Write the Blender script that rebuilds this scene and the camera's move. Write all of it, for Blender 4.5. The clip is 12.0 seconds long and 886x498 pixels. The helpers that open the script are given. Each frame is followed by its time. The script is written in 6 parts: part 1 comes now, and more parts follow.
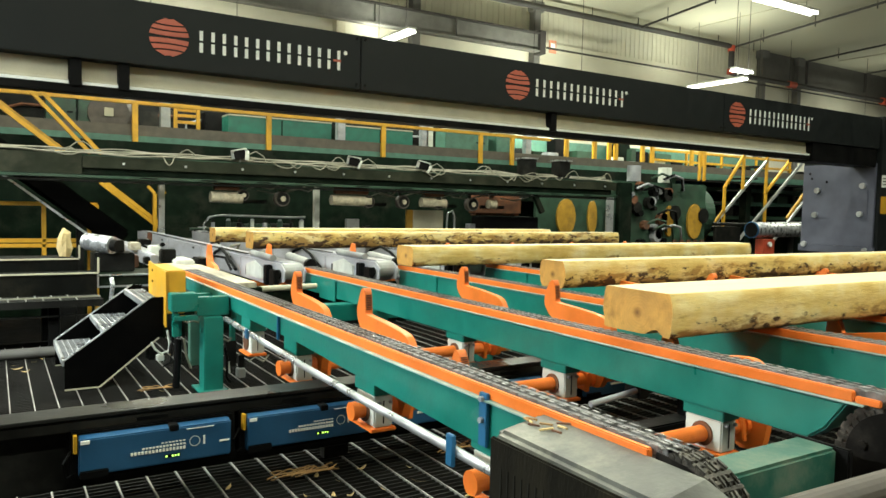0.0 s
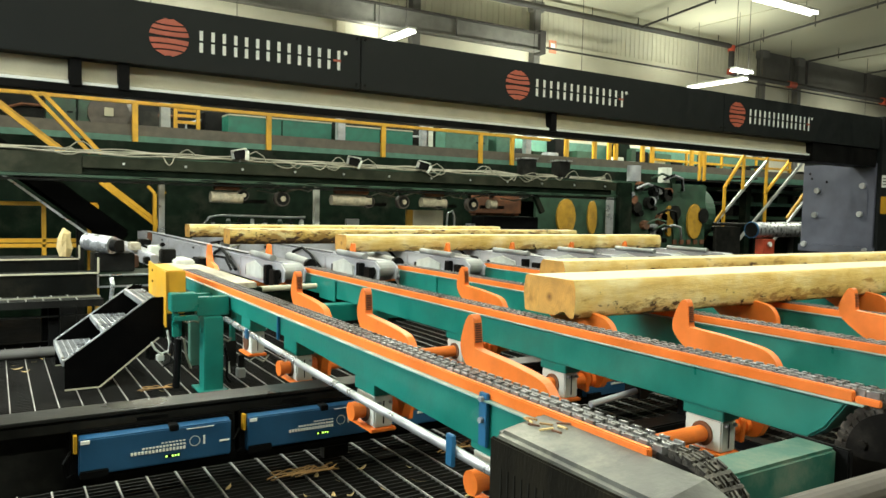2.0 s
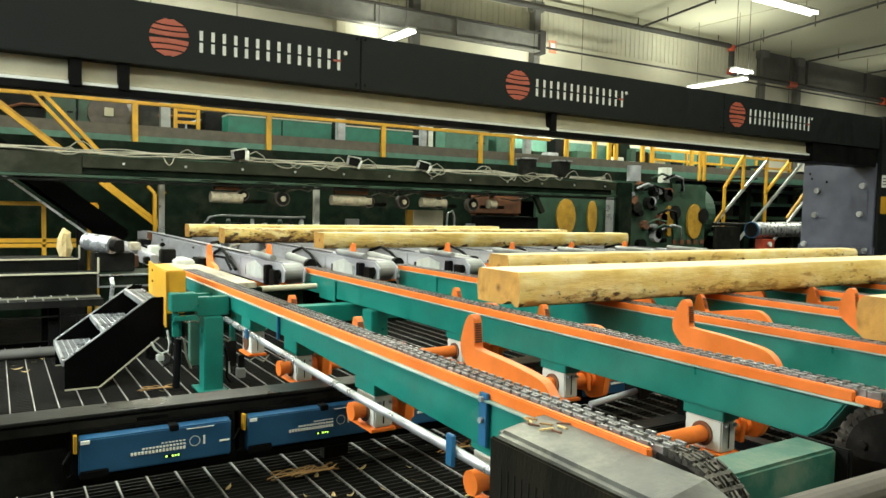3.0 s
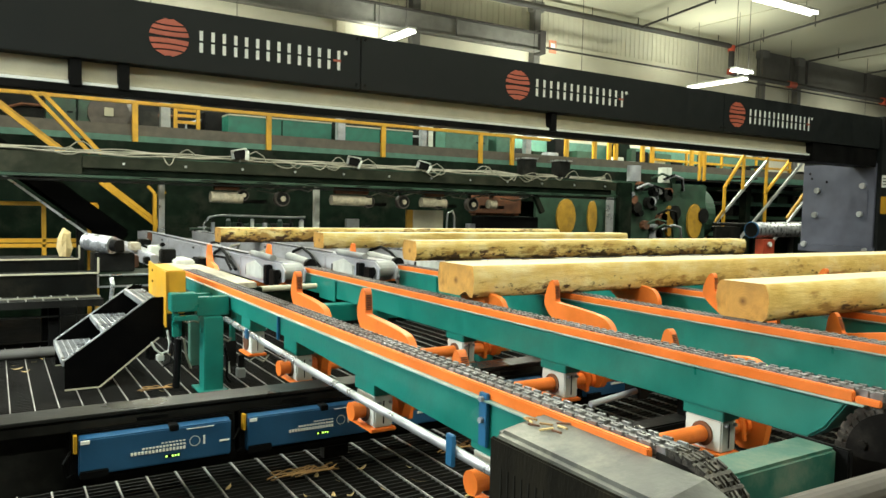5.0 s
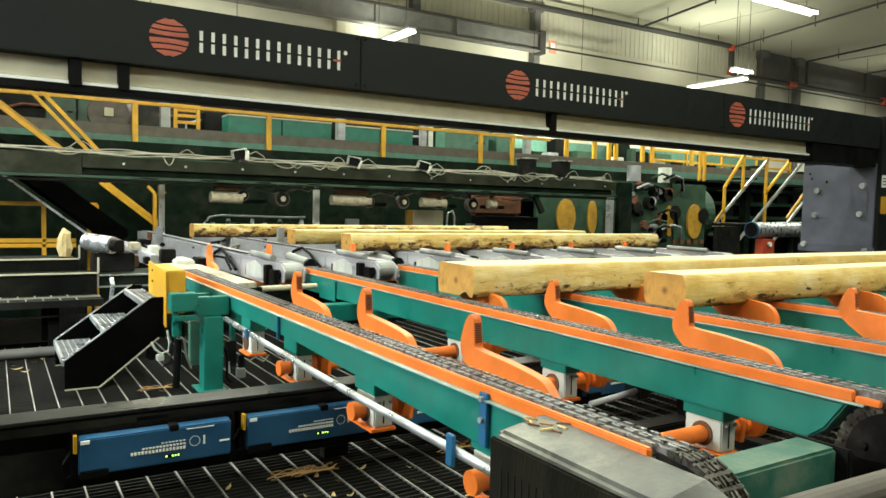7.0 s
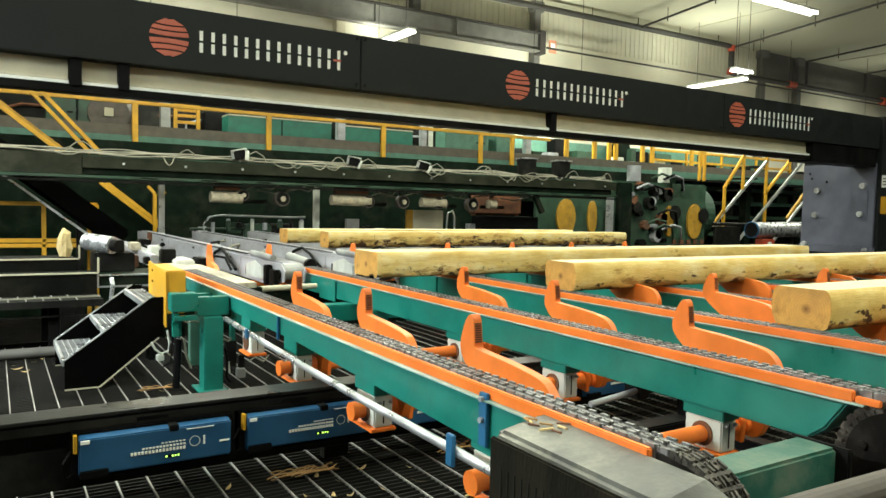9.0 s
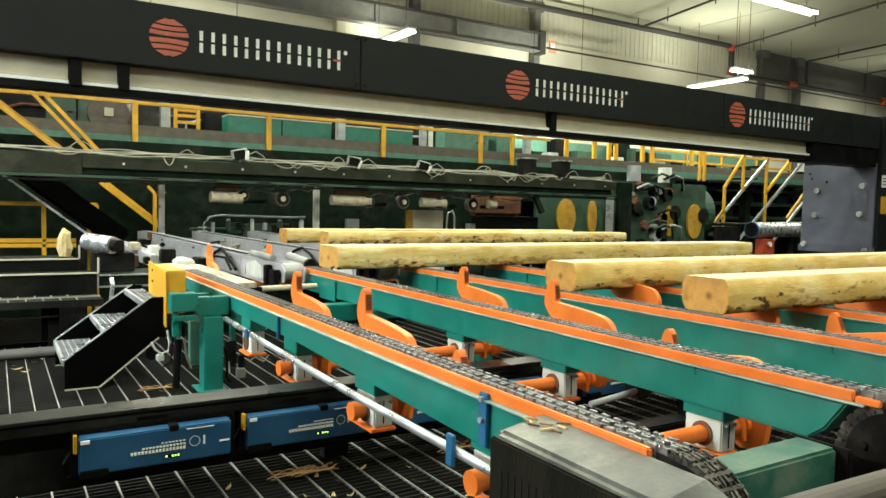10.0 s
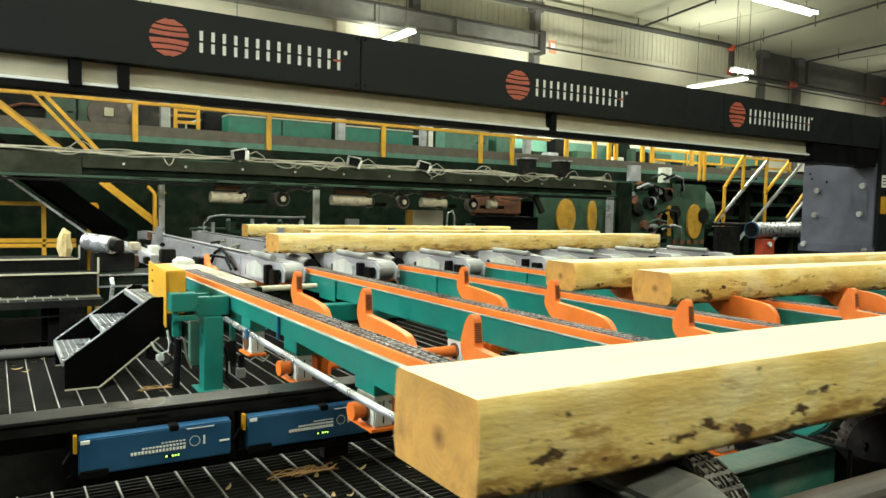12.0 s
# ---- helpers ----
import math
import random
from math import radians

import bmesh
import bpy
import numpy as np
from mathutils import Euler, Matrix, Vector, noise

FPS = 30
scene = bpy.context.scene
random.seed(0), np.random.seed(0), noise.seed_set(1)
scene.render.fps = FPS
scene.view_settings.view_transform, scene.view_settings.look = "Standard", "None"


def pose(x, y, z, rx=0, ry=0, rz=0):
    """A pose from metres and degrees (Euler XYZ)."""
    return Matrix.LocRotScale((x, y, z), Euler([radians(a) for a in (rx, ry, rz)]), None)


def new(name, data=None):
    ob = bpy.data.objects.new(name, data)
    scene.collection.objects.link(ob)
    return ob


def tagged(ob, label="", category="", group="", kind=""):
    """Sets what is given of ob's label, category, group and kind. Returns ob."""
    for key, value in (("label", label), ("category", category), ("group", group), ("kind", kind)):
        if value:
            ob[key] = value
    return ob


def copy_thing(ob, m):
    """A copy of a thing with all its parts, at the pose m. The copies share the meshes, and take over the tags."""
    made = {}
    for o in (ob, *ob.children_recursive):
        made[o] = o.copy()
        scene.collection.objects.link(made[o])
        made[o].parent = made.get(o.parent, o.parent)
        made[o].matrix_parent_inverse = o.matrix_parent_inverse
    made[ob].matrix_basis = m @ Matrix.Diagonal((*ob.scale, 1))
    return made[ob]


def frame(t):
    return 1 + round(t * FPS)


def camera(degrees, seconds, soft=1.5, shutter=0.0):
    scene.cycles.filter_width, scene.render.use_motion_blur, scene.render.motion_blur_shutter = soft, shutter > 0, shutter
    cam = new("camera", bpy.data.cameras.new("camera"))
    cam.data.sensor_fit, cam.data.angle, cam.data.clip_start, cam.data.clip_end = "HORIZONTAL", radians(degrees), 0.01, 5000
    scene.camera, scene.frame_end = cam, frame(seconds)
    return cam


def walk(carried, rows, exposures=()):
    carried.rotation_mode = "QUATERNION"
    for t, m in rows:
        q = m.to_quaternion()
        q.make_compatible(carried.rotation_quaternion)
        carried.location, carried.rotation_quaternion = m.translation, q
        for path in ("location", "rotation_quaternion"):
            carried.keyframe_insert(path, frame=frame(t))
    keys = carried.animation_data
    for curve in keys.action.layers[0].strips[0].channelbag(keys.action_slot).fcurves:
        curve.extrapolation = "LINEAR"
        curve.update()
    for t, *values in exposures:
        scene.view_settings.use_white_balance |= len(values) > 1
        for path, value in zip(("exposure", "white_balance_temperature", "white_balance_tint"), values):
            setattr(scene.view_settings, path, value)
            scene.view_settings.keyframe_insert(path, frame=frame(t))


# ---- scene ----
cam = camera(62.7, 12.0, shutter=0.4)
walk(cam, [(0.0, pose(0, 0, 1.0, 86.753, -1.292, -31.715)), (12.0, pose(0, 0, 1.0, 86.753, -1.292, -31.715))],
     exposures=[(0.0, 0.0), (12.0, 0.0)])

# ---- light ----
world = bpy.data.worlds.new("hall_air")
scene.world = world
world.use_nodes = True
world.node_tree.nodes["Background"].inputs["Color"].default_value = (0.9, 0.95, 1.0, 1)
world.node_tree.nodes["Background"].inputs["Strength"].default_value = 0.001

LAMP_POWER = 195.0


# ---- materials ----
def surface(name, color, rough=0.5, metal=0.0, vary=0.25, scale=6.0, dirt=(0.03, 0.025, 0.02), dirt_amount=0.25,
            dirt_scale=2.0, bump=0.15, fine=60.0, stretch=(1, 1, 1), coat=0.0, spec=None):
    """Painted, wooden or metal surface: fine grain, broad colour drift, patches of dirt, relief."""
    m = bpy.data.materials.new(name)
    m.use_nodes = True
    nt = m.node_tree
    N, Lk = nt.nodes, nt.links
    b = N["Principled BSDF"]
    tc = N.new("ShaderNodeTexCoord")
    mp = N.new("ShaderNodeMapping")
    mp.inputs["Scale"].default_value = stretch
    geo = N.new("ShaderNodeNewGeometry")
    Lk.new(geo.outputs["Position"] if name.startswith("w_") else tc.outputs["Object"], mp.inputs["Vector"])
    n1 = N.new("ShaderNodeTexNoise")
    n1.inputs["Scale"].default_value = scale
    n1.inputs["Detail"].default_value = 6
    n2 = N.new("ShaderNodeTexNoise")
    n2.inputs["Scale"].default_value = fine
    n2.inputs["Detail"].default_value = 4
    n3 = N.new("ShaderNodeTexNoise")
    n3.inputs["Scale"].default_value = dirt_scale
    n3.inputs["Detail"].default_value = 8
    n3.inputs["Roughness"].default_value = 0.7
    for n in (n1, n2, n3):
        Lk.new(mp.outputs[0], n.inputs["Vector"])
    r1 = N.new("ShaderNodeMapRange")
    r1.inputs[1].default_value, r1.inputs[2].default_value = 0.3, 0.7
    r1.inputs[3].default_value, r1.inputs[4].default_value = 1 - vary, 1 + vary * 0.6
    Lk.new(n1.outputs["Fac"], r1.inputs[0])
    mul = N.new("ShaderNodeVectorMath")
    mul.operation = "SCALE"
    mul.inputs[0].default_value = color
    Lk.new(r1.outputs[0], mul.inputs["Scale"])
    r3 = N.new("ShaderNodeMapRange")
    r3.inputs[1].default_value, r3.inputs[2].default_value = 0.5, 0.72
    r3.inputs[3].default_value, r3.inputs[4].default_value = 0.0, dirt_amount
    Lk.new(n3.outputs["Fac"], r3.inputs[0])
    mix = N.new("ShaderNodeMix")
    mix.data_type = "RGBA"
    Lk.new(r3.outputs[0], mix.inputs["Factor"])
    Lk.new(mul.outputs[0], mix.inputs[6])
    mix.inputs[7].default_value = (*dirt, 1)
    Lk.new(mix.outputs[2], b.inputs["Base Color"])
    rr = N.new("ShaderNodeMapRange")
    rr.inputs[1].default_value, rr.inputs[2].default_value = 0.3, 0.7
    rr.inputs[3].default_value, rr.inputs[4].default_value = max(rough - 0.12, 0.05), min(rough + 0.15, 1)
    Lk.new(n1.outputs["Fac"], rr.inputs[0])
    Lk.new(rr.outputs[0], b.inputs["Roughness"])
    b.inputs["Metallic"].default_value = metal
    b.inputs["Coat Weight"].default_value = coat
    # dark colours get less specular, so that shaded parts stay black
    b.inputs["Specular IOR Level"].default_value = spec if spec is not None else (0.08 if max(color) < 0.013 else 0.2 if max(color) < 0.03 else 0.5)
    if bump:
        bp = N.new("ShaderNodeBump")
        bp.inputs["Strength"].default_value = bump
        bp.inputs["Distance"].default_value = 0.004
        Lk.new(n2.outputs["Fac"], bp.inputs["Height"])
        Lk.new(bp.outputs[0], b.inputs["Normal"])
    return m


def glow(name, color, strength):
    m = bpy.data.materials.new(name)
    m.use_nodes = True
    b = m.node_tree.nodes["Principled BSDF"]
    b.inputs["Base Color"].default_value = (0.8, 0.8, 0.8, 1)
    b.inputs["Emission Color"].default_value = (*color, 1)
    b.inputs["Emission Strength"].default_value = strength
    return m


GREEN = surface("green_paint", (0.007, 0.185, 0.145), 0.36, vary=0.25, dirt_amount=0.35, spec=0.6, coat=0.15)
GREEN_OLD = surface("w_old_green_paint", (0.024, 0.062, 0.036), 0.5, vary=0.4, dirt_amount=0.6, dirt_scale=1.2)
# green lowered to near black, so deep shade sits in the colour
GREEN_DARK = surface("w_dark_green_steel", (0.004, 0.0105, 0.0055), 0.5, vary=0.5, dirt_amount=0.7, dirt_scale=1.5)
GREEN_PALE = surface("w_pale_green_paint", (0.07, 0.17, 0.125), 0.5, vary=0.25, dirt_amount=0.4)
GREEN_PANEL = surface("w_green_panel", (0.015, 0.14, 0.10), 0.45, vary=0.2, dirt_amount=0.3)
ORANGE = surface("orange_paint", (0.86, 0.20, 0.026), 0.42, vary=0.2, dirt_amount=0.3, dirt=(0.20, 0.055, 0.015), spec=0.5)
YELLOW = surface("yellow_paint", (0.62, 0.33, 0.02), 0.45, vary=0.2, dirt_amount=0.25, dirt=(0.1, 0.06, 0.02))
STEEL = surface("grey_steel", (0.42, 0.43, 0.46), 0.40, 0.35, vary=0.4, dirt_amount=0.6, dirt_scale=3)
STEEL_PALE = surface("pale_scuffed_steel", (0.50, 0.50, 0.53), 0.38, 0.15, vary=0.35, scale=3, dirt_amount=0.65, dirt=(0.16, 0.13, 0.10), dirt_scale=2.2, stretch=(1, 0.5, 2))
GRIMY_MESH = surface("grimy_mesh", (0.012, 0.0105, 0.007), 0.8, vary=0.6, scale=14, dirt=(0.075, 0.06, 0.035), dirt_amount=0.8, dirt_scale=5, bump=0.8, fine=140, stretch=(1, 1, 0.25))
CHAIN = surface("chain_steel", (0.23, 0.226, 0.222), 0.36, 0.4, vary=0.5, scale=25, dirt_amount=0.4)
GALV = surface("galvanised_pipe", (0.62, 0.63, 0.64), 0.33, 0.75, vary=0.25, dirt_amount=0.15)
BLACK = surface("black_steel", (0.0045, 0.0045, 0.0045), 0.5, vary=0.4, dirt_amount=0.2, dirt=(0.04, 0.035, 0.03))
FRAME_DARK = surface("w_dark_frame_steel", (0.0125, 0.0125, 0.0115), 0.42, vary=0.5, dirt_amount=0.4, dirt=(0.06, 0.055, 0.045))
GANTRY = surface("gantry_paint", (0.0112, 0.0132, 0.0132), 0.5, vary=0.12, dirt_amount=0.1)
GANTRY_PLATE = surface("blue_grey_plate", (0.13, 0.137, 0.185), 0.4, 0.3, vary=0.15, dirt_amount=0.1)
CREAM = surface("cream_panel", (0.48, 0.445, 0.325), 0.45, vary=0.12, dirt_amount=0.12)
WHITE = surface("white_plastic", (0.64, 0.66, 0.60), 0.5, vary=0.25, dirt_amount=0.5, dirt=(0.2, 0.19, 0.15))
BLUE = surface("blue_housing", (0.018, 0.085, 0.185), 0.4, vary=0.2, dirt_amount=0.15)
BRACKET_BLUE = surface("blue_bracket_paint", (0.02, 0.12, 0.25), 0.4, vary=0.2, dirt_amount=0.15)
CONCRETE_WALL = surface("w_cream_wall_cladding", (0.60, 0.57, 0.46), 0.7, vary=0.12, scale=0.6, dirt_amount=0.25, dirt=(0.3, 0.27, 0.18), dirt_scale=0.5)
CEILING = surface("w_ceiling_board", (0.35, 0.335, 0.255), 0.8, vary=0.06, scale=0.5, dirt_amount=0.08, dirt=(0.25, 0.22, 0.15), dirt_scale=0.8)
# concrete painted near black: the pit's deep shade is in the colour
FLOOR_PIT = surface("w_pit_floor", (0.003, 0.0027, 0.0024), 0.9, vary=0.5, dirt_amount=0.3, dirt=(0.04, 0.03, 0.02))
GRATING = surface("w_grating_bar", (0.022, 0.021, 0.019), 0.5, 0.2, vary=0.4, dirt_amount=0.3)
GRATING_ROD = surface("w_grating_rod", (0.33, 0.32, 0.29), 0.4, 0.5, vary=0.4, dirt_amount=0.3)
BROWN_BOARD = surface("w_toe_board", (0.10, 0.085, 0.065), 0.7, vary=0.3, dirt_amount=0.4)
DUSTY = surface("dusty_cover", (0.10, 0.10, 0.088), 0.45, vary=0.5, scale=8, dirt_amount=0.75, dirt=(0.27, 0.265, 0.205), dirt_scale=5, bump=0.3)
DARK_PIPE = surface("w_dark_pipe", (0.03, 0.026, 0.024), 0.6, vary=0.3)
RED = surface("red_paint", (0.5, 0.07, 0.03), 0.45)
LOGO_RED = surface("red_print", (0.46, 0.11, 0.065), 0.5, vary=0.1, dirt_amount=0.05)
LOGO_WHITE = surface("white_print", (0.8, 0.82, 0.78), 0.5, vary=0.05, dirt_amount=0.05)
TIMBER = surface("grey_timber", (0.48, 0.43, 0.32), 0.7, vary=0.3, dirt_amount=0.4, stretch=(6, 1, 6))
CABLE = surface("pale_cable", (0.26, 0.245, 0.19), 0.6, vary=0.2)
RUST = surface("w_rusty_steel", (0.16, 0.06, 0.025), 0.75, vary=0.5, dirt_amount=0.5)
WALL_DULL = surface("w_dull_wall", (0.07, 0.07, 0.06), 0.8, vary=0.2, scale=0.6, dirt_amount=0.3)
TOP_PLATE = surface("top_plate_steel", (0.026, 0.026, 0.025), 0.30, 0.4, vary=0.4, scale=3, dirt_amount=0.5, dirt=(0.03, 0.03, 0.028), dirt_scale=4)
BELT = surface("grey_belt", (0.34, 0.34, 0.38), 0.45, 0.1, vary=0.35, dirt_amount=0.5, dirt=(0.05, 0.05, 0.05), dirt_scale=3)
CHIP = surface("pale_wood_chip", (0.62, 0.47, 0.22), 0.7, vary=0.25, scale=20, dirt=(0.35, 0.2, 0.07), dirt_amount=0.4)
BARK_FIBRE = surface("bark_fibre", (0.30, 0.17, 0.06), 0.8, vary=0.4, scale=20)
GREEN_DUSTY = surface("dusty_green_paint", (0.008, 0.085, 0.058), 0.5, vary=0.4, dirt=(0.14, 0.16, 0.115), dirt_amount=0.85, dirt_scale=6)
RUBBER = surface("greasy_black", (0.008, 0.007, 0.006), 0.45, vary=0.5, dirt_amount=0.4, dirt=(0.06, 0.052, 0.044), dirt_scale=8)
STEP_BLACK = surface("matt_black_paint", (0.0015, 0.0015, 0.0015), 0.9, vary=0.3, dirt_amount=0.1, spec=0.03)
YELLOW_DIRTY = surface("dirty_yellow_paint", (0.42, 0.23, 0.02), 0.55, vary=0.3, dirt_amount=0.6, dirt=(0.08, 0.05, 0.02), dirt_scale=4)
GALV_DULL = surface("dull_galvanised", (0.36, 0.37, 0.36), 0.5, 0.5, vary=0.3, dirt_amount=0.3)
ROOF_STEEL = surface("w_roof_steel", (0.125, 0.12, 0.11), 0.6, vary=0.2, dirt_amount=0.3)
ORANGE_PALE = surface("faded_orange", (0.62, 0.25, 0.15), 0.6)
# pale edge colour holds both worn paint and a painted highlight
EDGE_WORN_LIT = surface("worn_lit_edge_paint", (0.40, 0.52, 0.47), 0.4, vary=0.35, scale=9, dirt=(0.05, 0.22, 0.17), dirt_amount=0.6, dirt_scale=5)
CHAIN_OILY = surface("oily_chain_steel", (0.045, 0.040, 0.033), 0.36, 0.3, vary=0.6, scale=30, dirt=(0.24, 0.21, 0.17), dirt_amount=0.7, dirt_scale=30)
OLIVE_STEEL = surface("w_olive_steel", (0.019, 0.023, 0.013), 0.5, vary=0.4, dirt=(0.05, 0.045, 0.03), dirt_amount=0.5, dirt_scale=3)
ROLLER = surface("dusty_roller", (0.50, 0.44, 0.32), 0.6, vary=0.35, scale=12, dirt=(0.10, 0.06, 0.03), dirt_amount=0.6, dirt_scale=8)
TANK = surface("grimy_tank", (0.075, 0.06, 0.05), 0.55, vary=0.4, dirt=(0.15, 0.13, 0.1), dirt_amount=0.4)
DRUM = surface("scuffed_steel_drum", (0.55, 0.56, 0.58), 0.3, 0.6, vary=0.5, scale=14, dirt=(0.03, 0.03, 0.03), dirt_amount=0.8, dirt_scale=9)
BENCH_DARK = surface("w_bench_steel", (0.004, 0.0045, 0.0035), 0.6, vary=0.5, dirt_amount=0.5, dirt=(0.035, 0.03, 0.02))
DARK_SLAT = surface("dark_slat", (0.014, 0.013, 0.009), 0.7, vary=0.4)
LED_GREEN = glow("green_indicator", (0.45, 1.0, 0.05), 2.5)
TUBE_GLOW = glow("fluorescent_tube", (1.0, 0.98, 0.88), 9.0)


# ---- mesh tools ----
def mesh_of(bm, name, material, smooth=False):
    me = bpy.data.meshes.new(name)
    bm.normal_update()
    bm.to_mesh(me)
    bm.free()
    me.materials.append(material)
    if smooth:
        for p in me.polygons:
            p.use_smooth = True
    return me


def part(name, bm, material, parent, label="", smooth=False):
    ob = new(name, mesh_of(bm, name, material, smooth))
    ob.parent = parent
    if label:
        tagged(ob, label)
    return ob


def shared(name, me, parent, m):
    ob = new(name, me)
    ob.parent = parent
    ob.matrix_basis = m
    return ob


def base(name, m, label, category, group="", kind=""):
    e = new(name)
    e.empty_display_size = 0.1
    e.matrix_basis = m
    return tagged(e, label, category, group, kind)


def add_box(bm, x0, x1, y0, y1, z0, z1, bevel=0.0, m=None):
    r = bmesh.ops.create_cube(bm, size=1.0)
    vs = r["verts"]
    for v in vs:
        v.co = Vector(((x0 + x1) / 2 + v.co.x * (x1 - x0), (y0 + y1) / 2 + v.co.y * (y1 - y0), (z0 + z1) / 2 + v.co.z * (z1 - z0)))
    if bevel:
        es = list({e for v in vs for e in v.link_edges})
        r = bmesh.ops.bevel(bm, geom=es, offset=bevel, segments=2, affect="EDGES")
        vs = list({v for f in r["faces"] for v in f.verts})
    if m is not None:
        bmesh.ops.transform(bm, matrix=m, verts=vs)
    return bm


def box(x0, x1, y0, y1, z0, z1, bevel=0.0, m=None):
    return add_box(bmesh.new(), x0, x1, y0, y1, z0, z1, bevel, m)


def add_rod(bm, a, b, r, n=12, r2=None, cap=True):
    a, b = Vector(a), Vector(b)
    d = b - a
    m = Matrix.Translation((a + b) / 2) @ d.to_track_quat("Z", "Y").to_matrix().to_4x4()
    bmesh.ops.create_cone(bm, cap_ends=cap, segments=n, radius1=r, radius2=r if r2 is None else r2, depth=d.length, matrix=m)
    return bm


def rod(a, b, r, n=12, r2=None):
    return add_rod(bmesh.new(), a, b, r, n, r2)


def bar(a, b, w, h):
    """A square-edged bar from a to b, w wide and h high."""
    a, b = Vector(a), Vector(b)
    d = b - a
    m = Matrix.Translation((a + b) / 2) @ d.to_track_quat("X", "Z").to_matrix().to_4x4()
    return box(-d.length / 2, d.length / 2, -w / 2, w / 2, -h / 2, h / 2, min(w, h) * 0.12, m)


def prism(points, x0, x1, bevel=0.0):
    """An outline in y, z drawn out along x."""
    bm = bmesh.new()
    f = bm.faces.new([bm.verts.new((x0, y, z)) for y, z in points])
    r = bmesh.ops.extrude_face_region(bm, geom=[f])
    for v in r["geom"]:
        if isinstance(v, bmesh.types.BMVert):
            v.co.x = x1
    bmesh.ops.recalc_face_normals(bm, faces=bm.faces[:])
    if bevel:
        bmesh.ops.bevel(bm, geom=[e for e in bm.edges if e.calc_face_angle(0) > 0.6], offset=bevel, segments=2, affect="EDGES")
    return bm


def tube(points, r, n=8):
    """A cable or bent pipe through points."""
    bm = bmesh.new()
    pts = [Vector(p) for p in points]
    rings = []
    for i, p in enumerate(pts):
        d = (pts[min(i + 1, len(pts) - 1)] - pts[max(i - 1, 0)]).normalized()
        q = d.to_track_quat("Z", "Y")
        rings.append([bm.verts.new(p + q @ Vector((r * math.cos(2 * math.pi * k / n), r * math.sin(2 * math.pi * k / n), 0))) for k in range(n)])
    for a, b in zip(rings, rings[1:]):
        for k in range(n):
            bm.faces.new((a[k], a[(k + 1) % n], b[(k + 1) % n], b[k]))
    bm.faces.new(rings[0][::-1])
    bm.faces.new(rings[-1])
    return bm


def structure(name, bm, material, label):
    return tagged(new(name, mesh_of(bm, name, material)), label, kind="structure")


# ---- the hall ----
structure("floor", box(-8, 34, -6, 18, -0.95, -0.9), FLOOR_PIT, "dusty concrete floor under the grating, pit shade put into its colour")
structure("wall_north", box(-8, 34, 17.0, 17.25, -0.9, 7.0), CONCRETE_WALL, "pale cream cladding on the far hall wall")
# south, west and east walls are out of view, darkened to limit bounce
structure("wall_south", box(-8, 34, -6.25, -6.0, -0.9, 7.0), WALL_DULL, "unseen hall wall, kept dark grey to cut bounced light")
structure("wall_west", box(-8.25, -8, -6, 17, -0.9, 7.0), WALL_DULL, "unseen hall wall, kept dark grey to cut bounced light")
structure("wall_east", box(34, 34.25, -6, 17, -0.9, 7.0), WALL_DULL, "unseen hall wall, kept dark grey to cut bounced light")
structure("ceiling", box(-8, 34, -6, 17, 7.0, 7.2), CEILING, "dull cream ceiling boards")


def grating():
    g = base("grating_floor", pose(0, 0, 0), "dark steel bar grating floor with pale cross rods", "grating", kind="structure")
    bm = bmesh.new()
    y = -1.6
    while y < 5.6:
        add_box(bm, -3.5, 8.0, y, y + 0.0045, -0.03, 0.0)
        y += 0.032
    tagged(part("bearing_bar", bm, GRATING, g), kind="stuff")
    bm = bmesh.new()
    for i in range(112):
        x = -3.5 + 0.1016 * i
        add_box(bm, x, x + 0.0055, -1.6, 5.6, -0.006, 0.002)
    tagged(part("cross_rod", bm, GRATING_ROD, g), kind="stuff")
    for y in (-1.5, 0.5, 2.0, 3.4, 4.8):
        part("bearer", box(-3.5, 8.0, y, y + 0.06, -0.9, -0.031), BLACK, g)


grating()


# ---- log deck: green rails with chains ----
RAILS = [1.085, 1.935, 2.72, 3.54, 4.36, 5.18, 6.0, 6.82]
STATIONS = [1.522, 2.264, 3.010]
SHAFT_Z = 0.291
ARMS = [1.21, 2.155, 3.255, 4.30, 5.35, 6.40]
CHAIN_TOP = 0.546


def link_chain(bm, y0, y1, z):
    """Two strands of side plates with rollers between them, on a wear strip."""
    add_box(bm, 0.014, 0.088, y0, y1, z - 0.036, z - 0.024)
    y, i = y0, 0
    while y < y1:
        w = 0.005 if i % 2 else 0.0
        for x in (0.014 + w, 0.038 - w, 0.050 + w, 0.074 - w):
            add_box(bm, x, x + 0.008, y, y + 0.023, z - 0.022, z - (0.005 if i % 2 else 0.0))
        for x in (0.022, 0.058):
            add_box(bm, x, x + 0.017, y + 0.004, y + 0.015, z - 0.019, z - 0.005)
        y += 0.019
        i += 1


def half_disc(bm, x0, x1, y, z, r, far=True):
    n = 14
    sgn = 1 if far else -1
    pts = [(y + sgn * r * math.sin(math.pi * k / n), z + r * math.cos(math.pi * k / n)) for k in range(n + 1)]
    b2 = prism(pts, x0, x1)
    tmp = bpy.data.meshes.new("tmp")
    b2.to_mesh(tmp)
    b2.free()
    bm.from_mesh(tmp)
    bpy.data.meshes.remove(tmp)
    return bm


